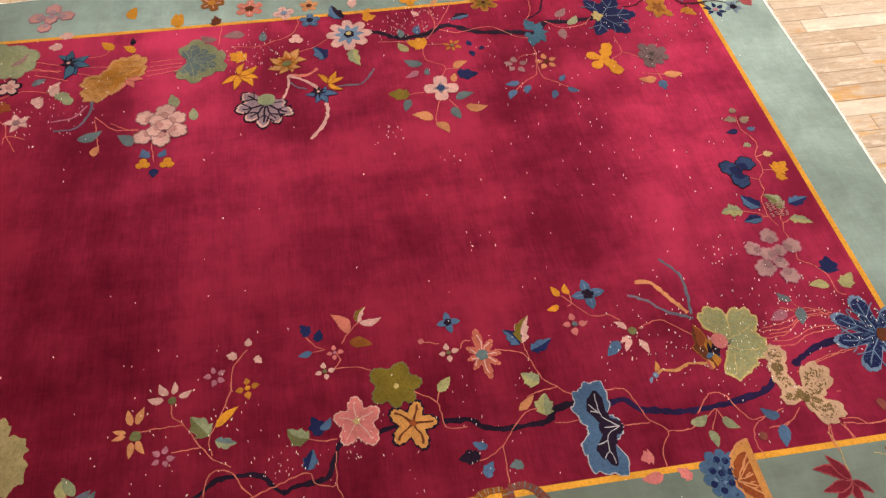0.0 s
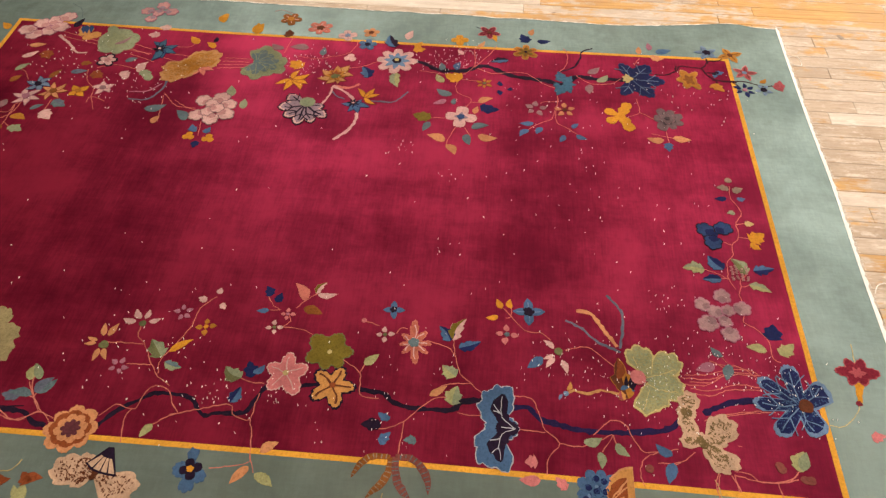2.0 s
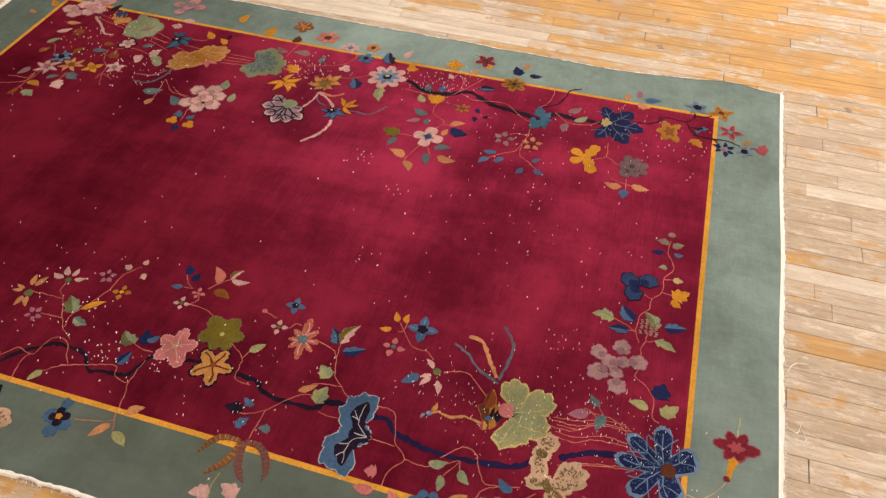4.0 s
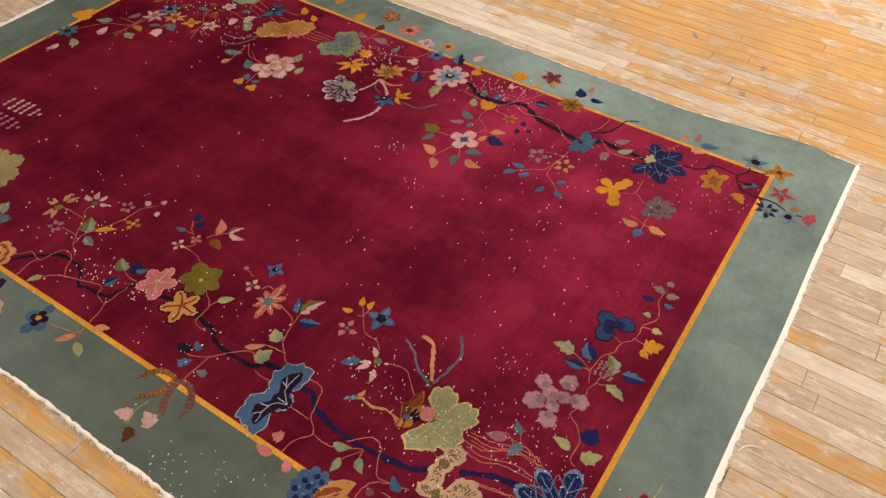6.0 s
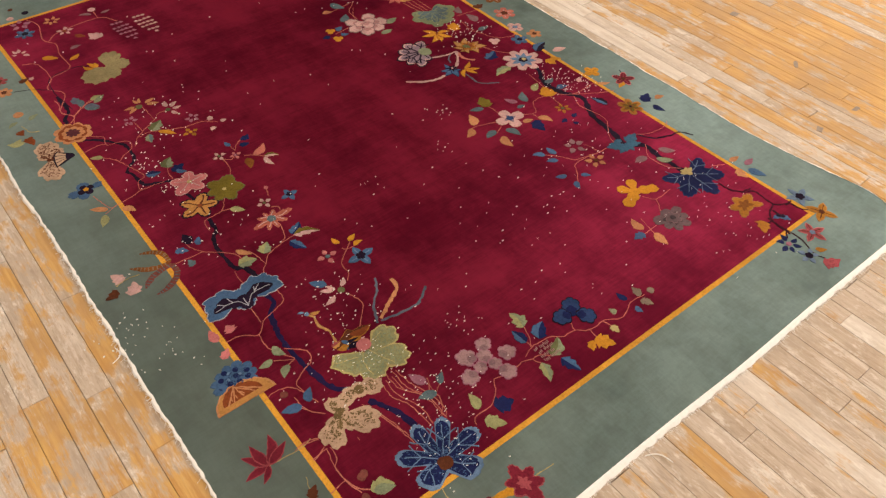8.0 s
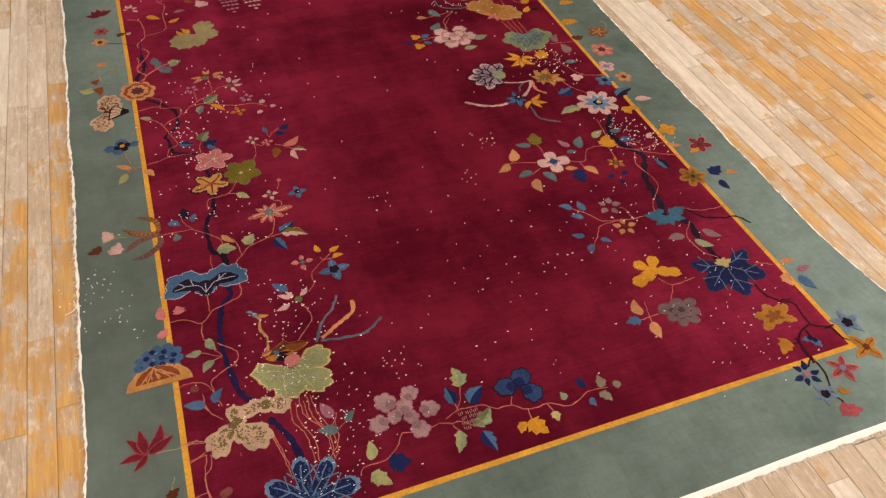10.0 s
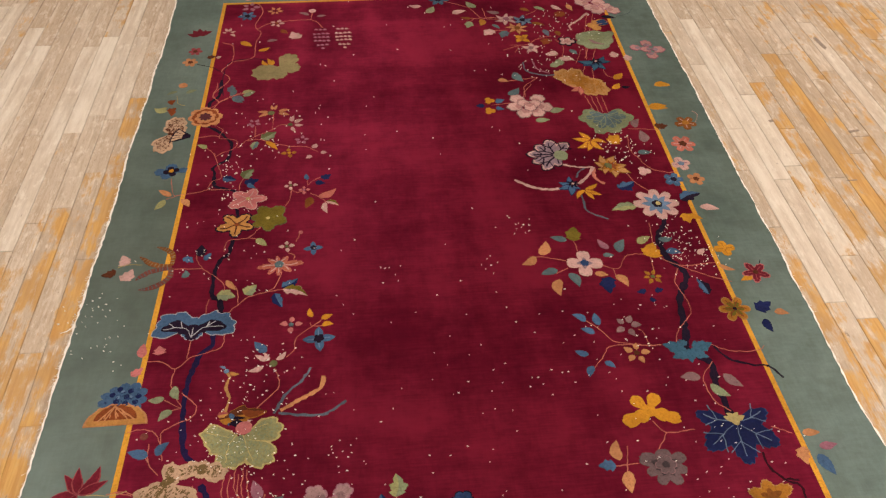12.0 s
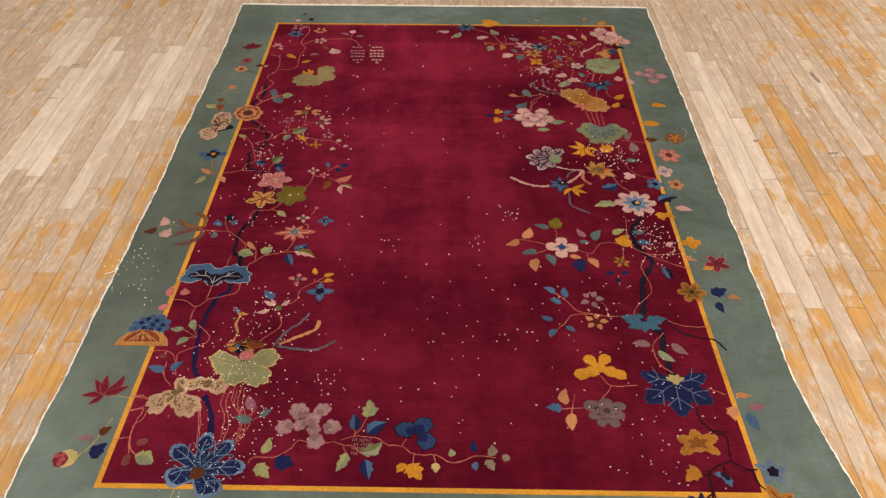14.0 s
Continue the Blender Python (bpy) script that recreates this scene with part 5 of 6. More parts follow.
blossom("small_lotus", "shell", (1.868, 2.818), even((1.868, 2.818), (1.918, 2.812), 5), "notch", 0.6, rim="ink", width=0.010, heart="petal", size=0.4)
peony("petal", "mauve", "lilac", (2.280, 2.715), ((2.338, 2.711, 0.036), (2.288, 2.775, 0.034), (2.290, 2.655, 0.034), (2.272, 2.715, 0.030), (2.218, 2.735, 0.030)))
leaf("shell", (2.151, 2.611), (2.151, 2.671), 0.7)
leaf("shell", (2.088, 2.647), (2.087, 2.703), 0.8)
leaf("gold", (2.226, 2.387), (2.303, 2.372), 0.5)

# end of the rug away from the dark lotus
leaf("ink", (2.114, 3.073), (2.194, 3.053), 0.4)
peony("shell", "mauve", "petal", (2.100, 3.190), ((2.039, 3.238, 0.044), (2.077, 3.177, 0.044), (2.131, 3.234, 0.044), (2.162, 3.180, 0.044), (2.071, 3.287, 0.044), (2.197, 3.136, 0.044), (2.107, 3.140, 0.044)))
vine("blush", 0.006, (1.239, 3.297), (1.380, 3.207), (1.445, 3.087), (1.583, 3.069))
vine("blush", 0.006, (2.039, 3.107), (1.985, 2.908))
vine("blush", 0.006, (2.074, 3.109), (2.012, 2.909))
vine("blush", 0.006, (1.957, 2.749), (1.935, 2.636))
vine("blush", 0.006, (2.004, 2.737), (1.968, 2.637))
vine("blush", 0.006, (1.563, 2.318), (1.575, 2.407), (1.653, 2.482))
vine("blush", 0.006, (1.463, 2.451), (1.638, 2.481))
leaf("shell", (1.114, 3.237), (1.046, 3.250), 0.5)
leaf("sage", (1.142, 3.160), (1.185, 3.231), 0.5)
leaf("shell", (1.283, 3.149), (1.361, 3.175), 0.5)
leaf("sage", (1.422, 3.209), (1.375, 3.278), 0.5)
leaf("shell", (1.731, 2.695), (1.791, 2.684), 0.5)
leaf("shell", (1.791, 2.651), (1.857, 2.634), 0.5)
leaf("sage", (1.735, 2.578), (1.801, 2.619), 0.5)
leaf("peach", (1.448, 2.469), (1.500, 2.453), 0.5)
leaf("teal", (1.540, 2.534), (1.575, 2.449), 0.5)
leaf("teal", (1.481, 2.338), (1.543, 2.394), 0.5)
leaf("slate", (1.862, 2.732), (1.896, 2.687), 0.5)
leaf("peach", (1.997, 3.472), (1.980, 3.421), 0.5)
leaf("gold", (2.069, 3.375), (2.120, 3.427), 0.5)
leaf("gold", (2.223, 2.379), (2.304, 2.382), 0.5)
leaf("gold", (2.148, 2.205), (2.236, 2.207), 0.5)
flower("azure", (1.218, 3.304), (1.275, 3.298), 6, "star", "ink", "")
lobed("clover", "gold", (1.374, 3.367), (1.436, 3.361), 0.9, 3, 0.35, "", 0, "")
vine("ink", 0.006, (1.138, 3.350), (1.185, 3.311))
leaf("rose", (1.113, 3.316), (1.138, 3.342), 0.6)
leaf("straw", (1.662, 3.427), (1.698, 3.420), 0.5)
vine("slate", 0.012, (1.601, 2.625), (1.605, 2.543), (1.687, 2.502), (1.760, 2.504))
vine("mauve", 0.01, (1.651, 2.640), (1.660, 2.563), (1.720, 2.515))
leaf("gold", (2.035, 2.445), (2.090, 2.496), 0.5)
leaf("gold", (2.007, 2.361), (2.051, 2.409), 0.5)
leaf("ink", (2.055, 2.374), (2.099, 2.375), 0.5)
vine("teal", 0.006, (2.200, 3.068), (2.275, 3.101), (2.318, 3.163))
clump("lotus_leaf", "celery", "", "", (0.362, 2.644), (0.297, 2.603), (0.234, 2.575), (0.402, 2.718), (0.444, 2.746), (0.418, 2.639), (0.464, 2.634), (0.357, 2.585), (0.363, 2.541))
LEVEL[0] = 3
leaf("gold", (0.302, 2.666), (0.271, 2.714), 0.345)
leaf("gold", (0.310, 2.671), (0.295, 2.728), 0.345)
leaf("gold", (0.319, 2.667), (0.323, 2.715), 0.345)
LEVEL[0] = 0
vine("blush", 0.008, (0.051, 2.900), (0.109, 2.859), (0.118, 2.709), (0.077, 2.628), (0.123, 2.546), (0.058, 2.420), (0.093, 2.349), (0.037, 2.288))
vine("blush", 0.008, (0.118, 2.709), (0.220, 2.746), (0.223, 2.884), (0.241, 2.993), (0.206, 3.066), (0.236, 3.221), (0.206, 3.308))
vine("blush", 0.008, (0.218, 3.029), (0.296, 3.092), (0.503, 3.114), (0.570, 3.027))
vine("blush", 0.008, (0.503, 3.114), (0.509, 3.192))
vine("blush", 0.008, (0.093, 2.349), (0.154, 2.404), (0.219, 2.425))
vine("ink", 0.008, (0.107, 2.409), (0.089, 2.596), (0.118, 2.709), (0.229, 2.732), (0.298, 2.708))
vine("ink", 0.007, (-0.053, 2.696), (0.029, 2.659), (0.099, 2.596))
flower("mauve", (0.164, 3.274), (0.222, 3.276), 5, "sep", "", "")
flower("blue", (0.155, 3.171), (0.204, 3.173), 6, "star", "ink", "")
flower("peach", (0.304, 3.224), (0.350, 3.225), 6, "sep", "", "")
leaf("shell", (0.059, 2.999), (0.039, 3.008), 0.46)
leaf("shell", (0.064, 3.012), (0.053, 3.046), 0.46)
leaf("shell", (0.073, 3.012), (0.081, 3.047), 0.46)
leaf("shell", (0.082, 3.000), (0.108, 3.011), 0.46)
leaf("shell", (0.083, 2.983), (0.109, 2.959), 0.46)
flower("shell", (0.321, 3.085), (0.366, 3.087), 5, "sep", "rust", "")
leaf("rust", (0.347, 3.019), (0.387, 2.976), 0.5)
leaf("shell", (0.454, 2.928), (0.405, 2.992), 0.7)
bud("shell", (0.507, 3.215), 0.02)
leaf("dusk", (0.490, 3.168), (0.434, 3.197), 0.35)
leaf("dusk", (0.534, 3.154), (0.586, 3.163), 0.35)
leaf("mauve", (0.525, 3.010), (0.546, 3.004), 0.7)
leaf("shell", (0.642, 3.014), (0.663, 3.008), 0.7)
leaf("mauve", (0.548, 3.011), (0.569, 3.005), 0.7)
leaf("shell", (0.664, 3.015), (0.685, 3.009), 0.7)
leaf("mauve", (0.570, 3.012), (0.591, 3.005), 0.7)
leaf("shell", (0.687, 3.016), (0.708, 3.009), 0.7)
leaf("mauve", (0.518, 2.966), (0.539, 2.960), 0.7)
leaf("shell", (0.634, 2.970), (0.655, 2.964), 0.7)
leaf("mauve", (0.541, 2.967), (0.562, 2.960), 0.7)
leaf("shell", (0.656, 2.971), (0.677, 2.964), 0.7)
leaf("mauve", (0.563, 2.968), (0.584, 2.961), 0.7)
leaf("shell", (0.679, 2.972), (0.700, 2.965), 0.7)
leaf("mauve", (0.585, 2.969), (0.607, 2.962), 0.7)
leaf("shell", (0.701, 2.973), (0.722, 2.966), 0.7)
leaf("mauve", (0.522, 2.930), (0.543, 2.924), 0.7)
leaf("shell", (0.637, 2.934), (0.658, 2.928), 0.7)
leaf("mauve", (0.544, 2.931), (0.565, 2.925), 0.7)
leaf("shell", (0.659, 2.935), (0.680, 2.928), 0.7)
leaf("mauve", (0.566, 2.932), (0.587, 2.925), 0.7)
leaf("shell", (0.682, 2.936), (0.702, 2.929), 0.7)
leaf("mauve", (0.589, 2.933), (0.610, 2.926), 0.7)
leaf("shell", (0.704, 2.936), (0.725, 2.930), 0.7)
leaf("mauve", (0.525, 2.895), (0.546, 2.888), 0.7)
leaf("shell", (0.640, 2.899), (0.660, 2.892), 0.7)
leaf("mauve", (0.547, 2.895), (0.568, 2.889), 0.7)
leaf("shell", (0.662, 2.899), (0.683, 2.893), 0.7)
leaf("mauve", (0.570, 2.896), (0.591, 2.890), 0.7)
leaf("shell", (0.684, 2.900), (0.705, 2.894), 0.7)
leaf("mauve", (0.592, 2.897), (0.613, 2.890), 0.7)
leaf("shell", (0.706, 2.901), (0.727, 2.894), 0.7)
leaf("mauve", (0.541, 2.853), (0.561, 2.847), 0.7)
leaf("shell", (0.654, 2.857), (0.675, 2.850), 0.7)
leaf("mauve", (0.563, 2.854), (0.583, 2.847), 0.7)
leaf("shell", (0.676, 2.857), (0.697, 2.851), 0.7)
leaf("mauve", (0.585, 2.854), (0.605, 2.848), 0.7)
leaf("shell", (0.698, 2.858), (0.719, 2.852), 0.7)
leaf("mauve", (0.566, 2.819), (0.586, 2.813), 0.7)
leaf("shell", (0.679, 2.823), (0.699, 2.816), 0.7)
leaf("gold", (0.145, 2.903), (0.207, 2.856), 0.45)
leaf("gold", (0.244, 2.808), (0.300, 2.838), 0.4)
leaf("dusk", (0.281, 2.901), (0.337, 2.910), 0.4)
leaf("crimson", (-0.079, 2.970), (-0.144, 2.995), 0.46)
leaf("crimson", (-0.077, 2.973), (-0.117, 3.033), 0.46)
leaf("crimson", (-0.074, 2.974), (-0.086, 3.049), 0.46)
leaf("crimson", (-0.072, 2.973), (-0.052, 3.035), 0.46)
leaf("crimson", (-0.069, 2.972), (-0.015, 3.021), 0.46)
flower("rose", (-0.078, 2.818), (-0.041, 2.819), 6, "round", "umber", "")
flower("peach", (-0.090, 2.715), (-0.051, 2.716), 6, "round", "umber", "")
leaf("shell", (0.039, 2.746), (0.058, 2.767), 0.7)
leaf("umber", (-0.011, 2.752), (0.035, 2.767), 0.6)
leaf("sage", (-0.115, 2.457), (-0.160, 2.431), 0.4)
bud("peach", (-0.095, 2.507), 0.022)
leaf("sage", (-0.071, 2.440), (-0.023, 2.466), 0.45)
leaf("rust", (-0.148, 2.365), (-0.112, 2.384), 0.7)
leaf("lime", (-0.138, 2.294), (-0.202, 2.322), 0.5)
leaf("rust", (-0.129, 2.283), (-0.100, 2.319), 0.8)
leaf("sage", (0.202, 2.400), (0.258, 2.438), 0.4)
leaf("slate", (0.143, 2.434), (0.142, 2.496), 0.6)
leaf("slate", (0.155, 2.398), (0.212, 2.358), 0.45)
bud("umber", (0.174, 3.456), 0.012)
bud("ink", (0.225, 3.382), 0.018)
bud("shell", (0.144, 3.363), 0.018)
vine("blush", 0.006, (1.458, 3.195), (1.464, 3.142), (1.468, 3.097), (1.515, 3.09), (1.549, 3.075))
vine("blush", 0.006, (1.511, 3.088), (1.42, 3.084), (1.334, 3.092))
vine("blush", 0.006, (1.404, 3.088), (1.369, 3.045))
vine("blush", 0.006, (1.791, 2.878), (1.716, 2.854), (1.658, 2.801), (1.6, 2.789), (1.517, 2.748))
vine("blush", 0.006, (1.56, 2.796), (1.6, 2.789), (1.575, 2.72))
vine("blush", 0.006, (1.495, 2.95), (1.566, 2.951))
vine("blush", 0.006, (1.691, 3.109), (1.747, 3.148), (1.771, 3.183))
vine("blush", 0.006, (1.808, 2.843), (1.838, 2.762), (1.814, 2.661))
vine("shell", 0.0126, (2.043, 3.116), (1.969, 3.032), (1.917, 2.983), (1.917, 2.933))
petal_fan("steel", "navy", (1.665, 3.052), ((1.724, 3.07), (1.679, 3.112), (1.62, 3.094), (1.606, 3.034), (1.651, 2.992), (1.71, 3.01)), 0.5)
LEVEL[0] = 6
bud("ink", (1.665, 3.052), 0.016)
LEVEL[0] = 0
petal_fan("shell", "mauve", (1.575, 3.067), ((1.64, 3.087), (1.59, 3.133), (1.525, 3.113), (1.51, 3.047), (1.56, 3.001), (1.625, 3.021)), 0.42)
LEVEL[0] = 6
bud("mauve", (1.575, 3.067), 0.018)
LEVEL[0] = 0
petal_fan("peach", "rust", (1.622, 2.967), ((1.685, 2.987), (1.646, 3.028), (1.589, 3.024), (1.557, 2.977), (1.574, 2.922), (1.627, 2.901), (1.677, 2.93)), 0.42)
LEVEL[0] = 6
bud("russet", (1.622, 2.967), 0.017)
LEVEL[0] = 0
petal_fan("gold", "rust", (1.634, 2.859), ((1.67, 2.896), (1.597, 2.895), (1.598, 2.822), (1.671, 2.823)), 0.75)
LEVEL[0] = 5
bud("amber", (1.634, 2.859), 0.014)
LEVEL[0] = 0
petal_fan("shell", "mauve", (1.665, 2.762), ((1.715, 2.777), (1.666, 2.814), (1.616, 2.779), (1.634, 2.72), (1.695, 2.72)), 0.6)
LEVEL[0] = 5
bud("dusk", (1.665, 2.762), 0.014)
LEVEL[0] = 0
leaf("dusk", (1.548, 3.139), (1.479, 3.164), 0.45)
leaf("amber", (1.439, 3.076), (1.423, 3.004), 0.5)
leaf("sage", (1.37, 3.053), (1.349, 2.985), 0.6)
leaf("russet", (1.383, 3.086), (1.325, 3.104), 0.4)
leaf("shell", (1.495, 2.951), (1.434, 2.904), 0.7)
leaf("teal", (1.491, 3.014), (1.527, 2.967), 0.4)
leaf("teal", (1.561, 2.94), (1.524, 2.874), 0.6, "slate")
leaf("russet", (1.713, 3.023), (1.778, 2.992), 0.4)
leaf("shell", (1.855, 3.214), (1.908, 3.157), 0.4)
leaf("peach", (1.949, 3.22), (1.965, 3.145), 0.4)
leaf("rust", (1.912, 3.13), (1.85, 3.087), 0.7)
leaf("sage", (1.753, 3.199), (1.812, 3.156), 0.4)
leaf("russet", (1.671, 3.185), (1.722, 3.151), 0.5)
leaf("slate", (1.765, 2.948), (1.78, 2.875), 0.45)
leaf("russet", (1.83, 2.927), (1.84, 2.877), 0.6)
leaf("rust", (1.781, 2.846), (1.737, 2.79), 0.7)
leaf("shell", (1.82, 2.669), (1.872, 2.628), 0.4)
leaf("shell", (1.756, 2.717), (1.798, 2.693), 0.6)
leaf("sage", (1.803, 2.641), (1.762, 2.581), 0.6)
leaf("teal", (1.869, 2.737), (1.895, 2.688), 0.45)
blossom("folded_leaf", "sage", (2.022, 2.83), ((2.053, 2.729), (2.123, 2.83), (2.139, 2.9), (2.069, 2.911), (1.921, 2.852), (1.918, 2.796), (1.967, 2.742)), "round", 0.86, rim="taupe", width=0.004, heart="fern", size=0.55, label="pale green folded leaf")
LEVEL[0] = 5
leaf("dusk", (1.991, 2.831), (2.065, 2.774), 0.22)
LEVEL[0] = 0
clump("bird", "apricot", "", "", (2.059, 2.987), (2.06, 3.017), (2.057, 3.031), (2.037, 2.978), (2.013, 2.975), (2.059, 2.95), (2.057, 2.923), (2.099, 3.008), (2.12, 3.036))
LEVEL[0] = 4
leaf("marine", (2.126, 3.034), (2.066, 3.01), 0.3)
leaf("marine", (2.134, 3.018), (2.067, 2.992), 0.3)
leaf("marine", (2.136, 2.998), (2.074, 2.978), 0.3)
LEVEL[0] = 0

# end of the rug with the dark lotus
petal_fan("crimson", "rose", (-0.091, 0.354), ((-0.171, 0.349), (-0.146, 0.424), (-0.107, 0.446), (-0.044, 0.447), (-0.012, 0.395), (-0.133, 0.310)), 0.36)
vine("straw", 0.006, (-0.089, 0.353), (0.004, 0.345), (0.050, 0.356))
vine("straw", 0.006, (-0.098, 0.093), (-0.059, 0.153), (-0.027, 0.257))
lobed("pomegranate", "straw", (-0.127, 0.092), (-0.090, 0.093), 0.95, 9, 0.06, "", 0, "")
LEVEL[0] = 2
lobed("pomegranate_seeds", "crimson", (-0.144, 0.088), (-0.120, 0.093), 1.2, 8, 0.1, "", 0, "")
LEVEL[0] = 4
bud("rose", (-0.158, 0.100), 0.009)
bud("rose", (-0.141, 0.086), 0.009)
bud("rose", (-0.141, 0.071), 0.009)
bud("rose", (-0.141, 0.105), 0.009)
bud("rose", (-0.133, 0.088), 0.009)
LEVEL[0] = 0
leaf("dusk", (-0.061, 0.169), (-0.121, 0.167), 0.45)
leaf("umber", (-0.050, 0.187), (-0.017, 0.220), 0.6)
leaf("navy", (-0.043, 0.094), (-0.013, 0.156), 0.65)
vine("blush", 0.006, (0.068, 0.295), (0.057, 0.235), (0.056, 0.178), (0.071, 0.118))
vine("blush", 0.006, (0.062, 0.144), (0.111, 0.097))
vine("blush", 0.006, (0.086, 0.336), (0.030, 0.355), (-0.008, 0.349))
vine("blush", 0.006, (0.067, 0.307), (0.018, 0.286))
vine("blush", 0.006, (0.056, 0.178), (0.001, 0.170))
vine("blush", 0.006, (0.163, 0.273), (0.162, 0.261))
vine("blush", 0.006, (0.239, 0.359), (0.273, 0.263), (0.287, 0.182))
vine("blush", 0.006, (0.349, 0.387), (0.347, 0.325), (0.375, 0.241), (0.371, 0.172))
vine("blush", 0.006, (0.373, 0.387), (0.376, 0.325), (0.409, 0.266), (0.417, 0.162))
vine("blush", 0.006, (0.397, 0.401), (0.406, 0.326), (0.428, 0.266), (0.432, 0.196), (0.419, 0.169))
vine("blush", 0.006, (0.428, 0.266), (0.449, 0.290), (0.458, 0.315))
leaf("sage", (0.100, 0.101), (0.161, 0.077), 0.5)
bud("wine", (0.099, 0.160), 0.014)
bud("wine", (0.070, 0.083), 0.014)
vine("bough", 0.0098, (1.998, 0.341), (2.001, 0.286), (2.039, 0.239), (2.072, 0.217), (2.067, 0.128), (2.121, 0.086), (2.133, 0.034), (2.168, 0.010))
vine("bough", 0.0098, (2.067, 0.128), (2.004, 0.099), (1.974, 0.052), (1.969, -0.017))
vine("bough", 0.0098, (2.100, 0.092), (2.142, 0.095))
vine("bough", 0.0098, (2.035, 0.246), (2.074, 0.240))
vine("bough", 0.0098, (1.979, 0.073), (1.955, 0.072))
vine("bough", 0.0098, (2.033, 0.106), (2.033, 0.070))
blossom("flower", "amber", (1.968, 0.192), ((1.966, 0.250), (2.042, 0.221), (2.034, 0.150), (1.974, 0.158), (1.902, 0.150), (1.902, 0.214)), "maple", 0.60, rim="tan", width=0.004, heart="russet", size=0.5)
leaf("amber", (1.951, 0.087), (1.897, 0.046), 0.6)
leaf("amber", (1.948, 0.085), (1.919, 0.110), 0.5)
flower("steel", (2.191, 0.087), (2.249, 0.101), 5, "spiky", "ink", "sky")
leaf("blue", (2.028, 0.070), (1.993, 0.077), 0.55)
leaf("blue", (2.029, 0.070), (2.041, 0.028), 0.6)
bud("ink", (2.025, 0.074), 0.01)
bud("ink", (2.035, 0.061), 0.01)
flower("amber", (2.180, -0.020), (2.206, -0.078), 4, "spiky", "umber", "tan")
flower("rose", (2.046, -0.063), (2.050, -0.122), 5, "spiky", "steel", "pink")
flower("navy", (1.918, -0.044), (1.950, -0.089), 6, "sep", "mauve", "")
flower("steel", (1.926, -0.127), (1.912, -0.171), 5, "sep", "ink", "")
leaf("rose", (1.934, -0.182), (2.003, -0.211), 0.6)
leaf("rose", (1.958, -0.188), (1.922, -0.212), 0.6)
leaf("amber", (1.976, -0.121), (2.009, -0.151), 0.5)
vine("bough", 0.0096, (1.979, 0.090), (1.977, 0.025), (1.977, -0.062), (1.952, -0.125), (1.960, -0.173))
vine("bough", 0.0096, (1.981, 0.012), (1.942, -0.023))

# where the pile is worn to the knots: x, y, spread, count
WORN = (
    (0.20, 1.85, 0.06, 14), (0.24, 1.62, 0.06, 11), (0.41, 0.77, 0.09, 26), (0.32, 0.50, 0.08, 40), (0.43, 0.24, 0.06, 24), (0.36, 0.08, 0.07, 22),
    (0.37, 2.10, 0.14, 22), (0.20, 1.35, 0.12, 18), (1.99, 1.29, 0.06, 24), (2.05, 1.19, 0.06, 22), (1.94, 1.88, 0.07, 32), (1.70, 2.62, 0.10, 26),
    (1.86, 3.00, 0.12, 22), (-0.22, 1.08, 0.05, 11), (-0.15, 0.9, 0.09, 9), (1.78, 0.85, 0.12, 14), (1.94, 0.40, 0.12, 11), (1.30, 0.60, 0.25, 20), (0.86, 1.19, 0.03, 3), (1.24, 1.17, 0.04, 3), (1.40, 1.41, 0.03, 5), (0.60, 0.40, 0.12, 20), (1.82, 0.12, 0.10, 8),
)
# loose cotton curls: from, to, bend
LOOSE = (((0.80, -0.30), (0.85, -0.365), 0.2), ((0.55, -0.29), (0.60, -0.335), -0.7), ((0.60, -0.335), (0.585, -0.295), 0.6), ((-0.27, 1.04), (-0.30, 0.985), 0.3), ((2.428, -0.275), (2.455, -0.315), 0.25), ((2.425, -0.265), (2.465, -0.285), -0.3), ((2.20, -0.29), (2.18, -0.345), 0.5), ((2.18, -0.345), (2.15, -0.30), 0.5))
# where the old varnish has lasted: x, y, half width, half length, amount
VARNISH = (
    (-0.32, 1.15, 0.06, 0.28, 0.8), (-0.33, 0.62, 0.08, 0.2, 0.7), (-0.45, 0.75, 0.12, 0.2, 0.6), (-0.65, 0.9, 0.2, 0.3, 0.5),
    (2.74, 1.25, 0.07, 0.3, 0.75), (2.93, 1.2, 0.08, 0.3, 0.8), (2.76, 2.14, 0.05, 0.2, 0.6), (2.70, 1.42, 0.05, 0.15, 0.7), (2.92, 0.4, 0.12, 0.4, 0.7),
    (3.08, 1.02, 0.15, 0.4, 0.75), (3.44, 0.65, 0.3, 0.5, 0.7), (0.95, -0.52, 0.09, 0.12, 0.6), (2.49, -0.25, 0.08, 0.25, 0.7), (2.1, -0.4, 0.1, 0.2, 0.4), (2.6, -0.55, 0.15, 0.3, 0.75), (2.76, -0.2, 0.1, 0.3, 0.7), (2.8, 0.8, 0.08, 0.3, 0.6), (2.6, 0.15, 0.14, 0.45, 0.75), (2.95, -0.15, 0.2, 0.4, 0.7), (3.3, 0.2, 0.25, 0.5, 0.65),
)

# where the boards are scrubbed pale: x, y, half width, half length
BLEACHED = ((2.60, 1.9, 0.17, 1.5), (2.55, 0.7, 0.10, 0.4), (-0.50, 2.6, 0.22, 0.7), (-0.9, 2.2, 0.2, 0.5), (1.5, -0.55, 0.5, 0.2), (3.2, 2.6, 0.12, 0.6), (-1.2, 3.4, 0.15, 0.6))
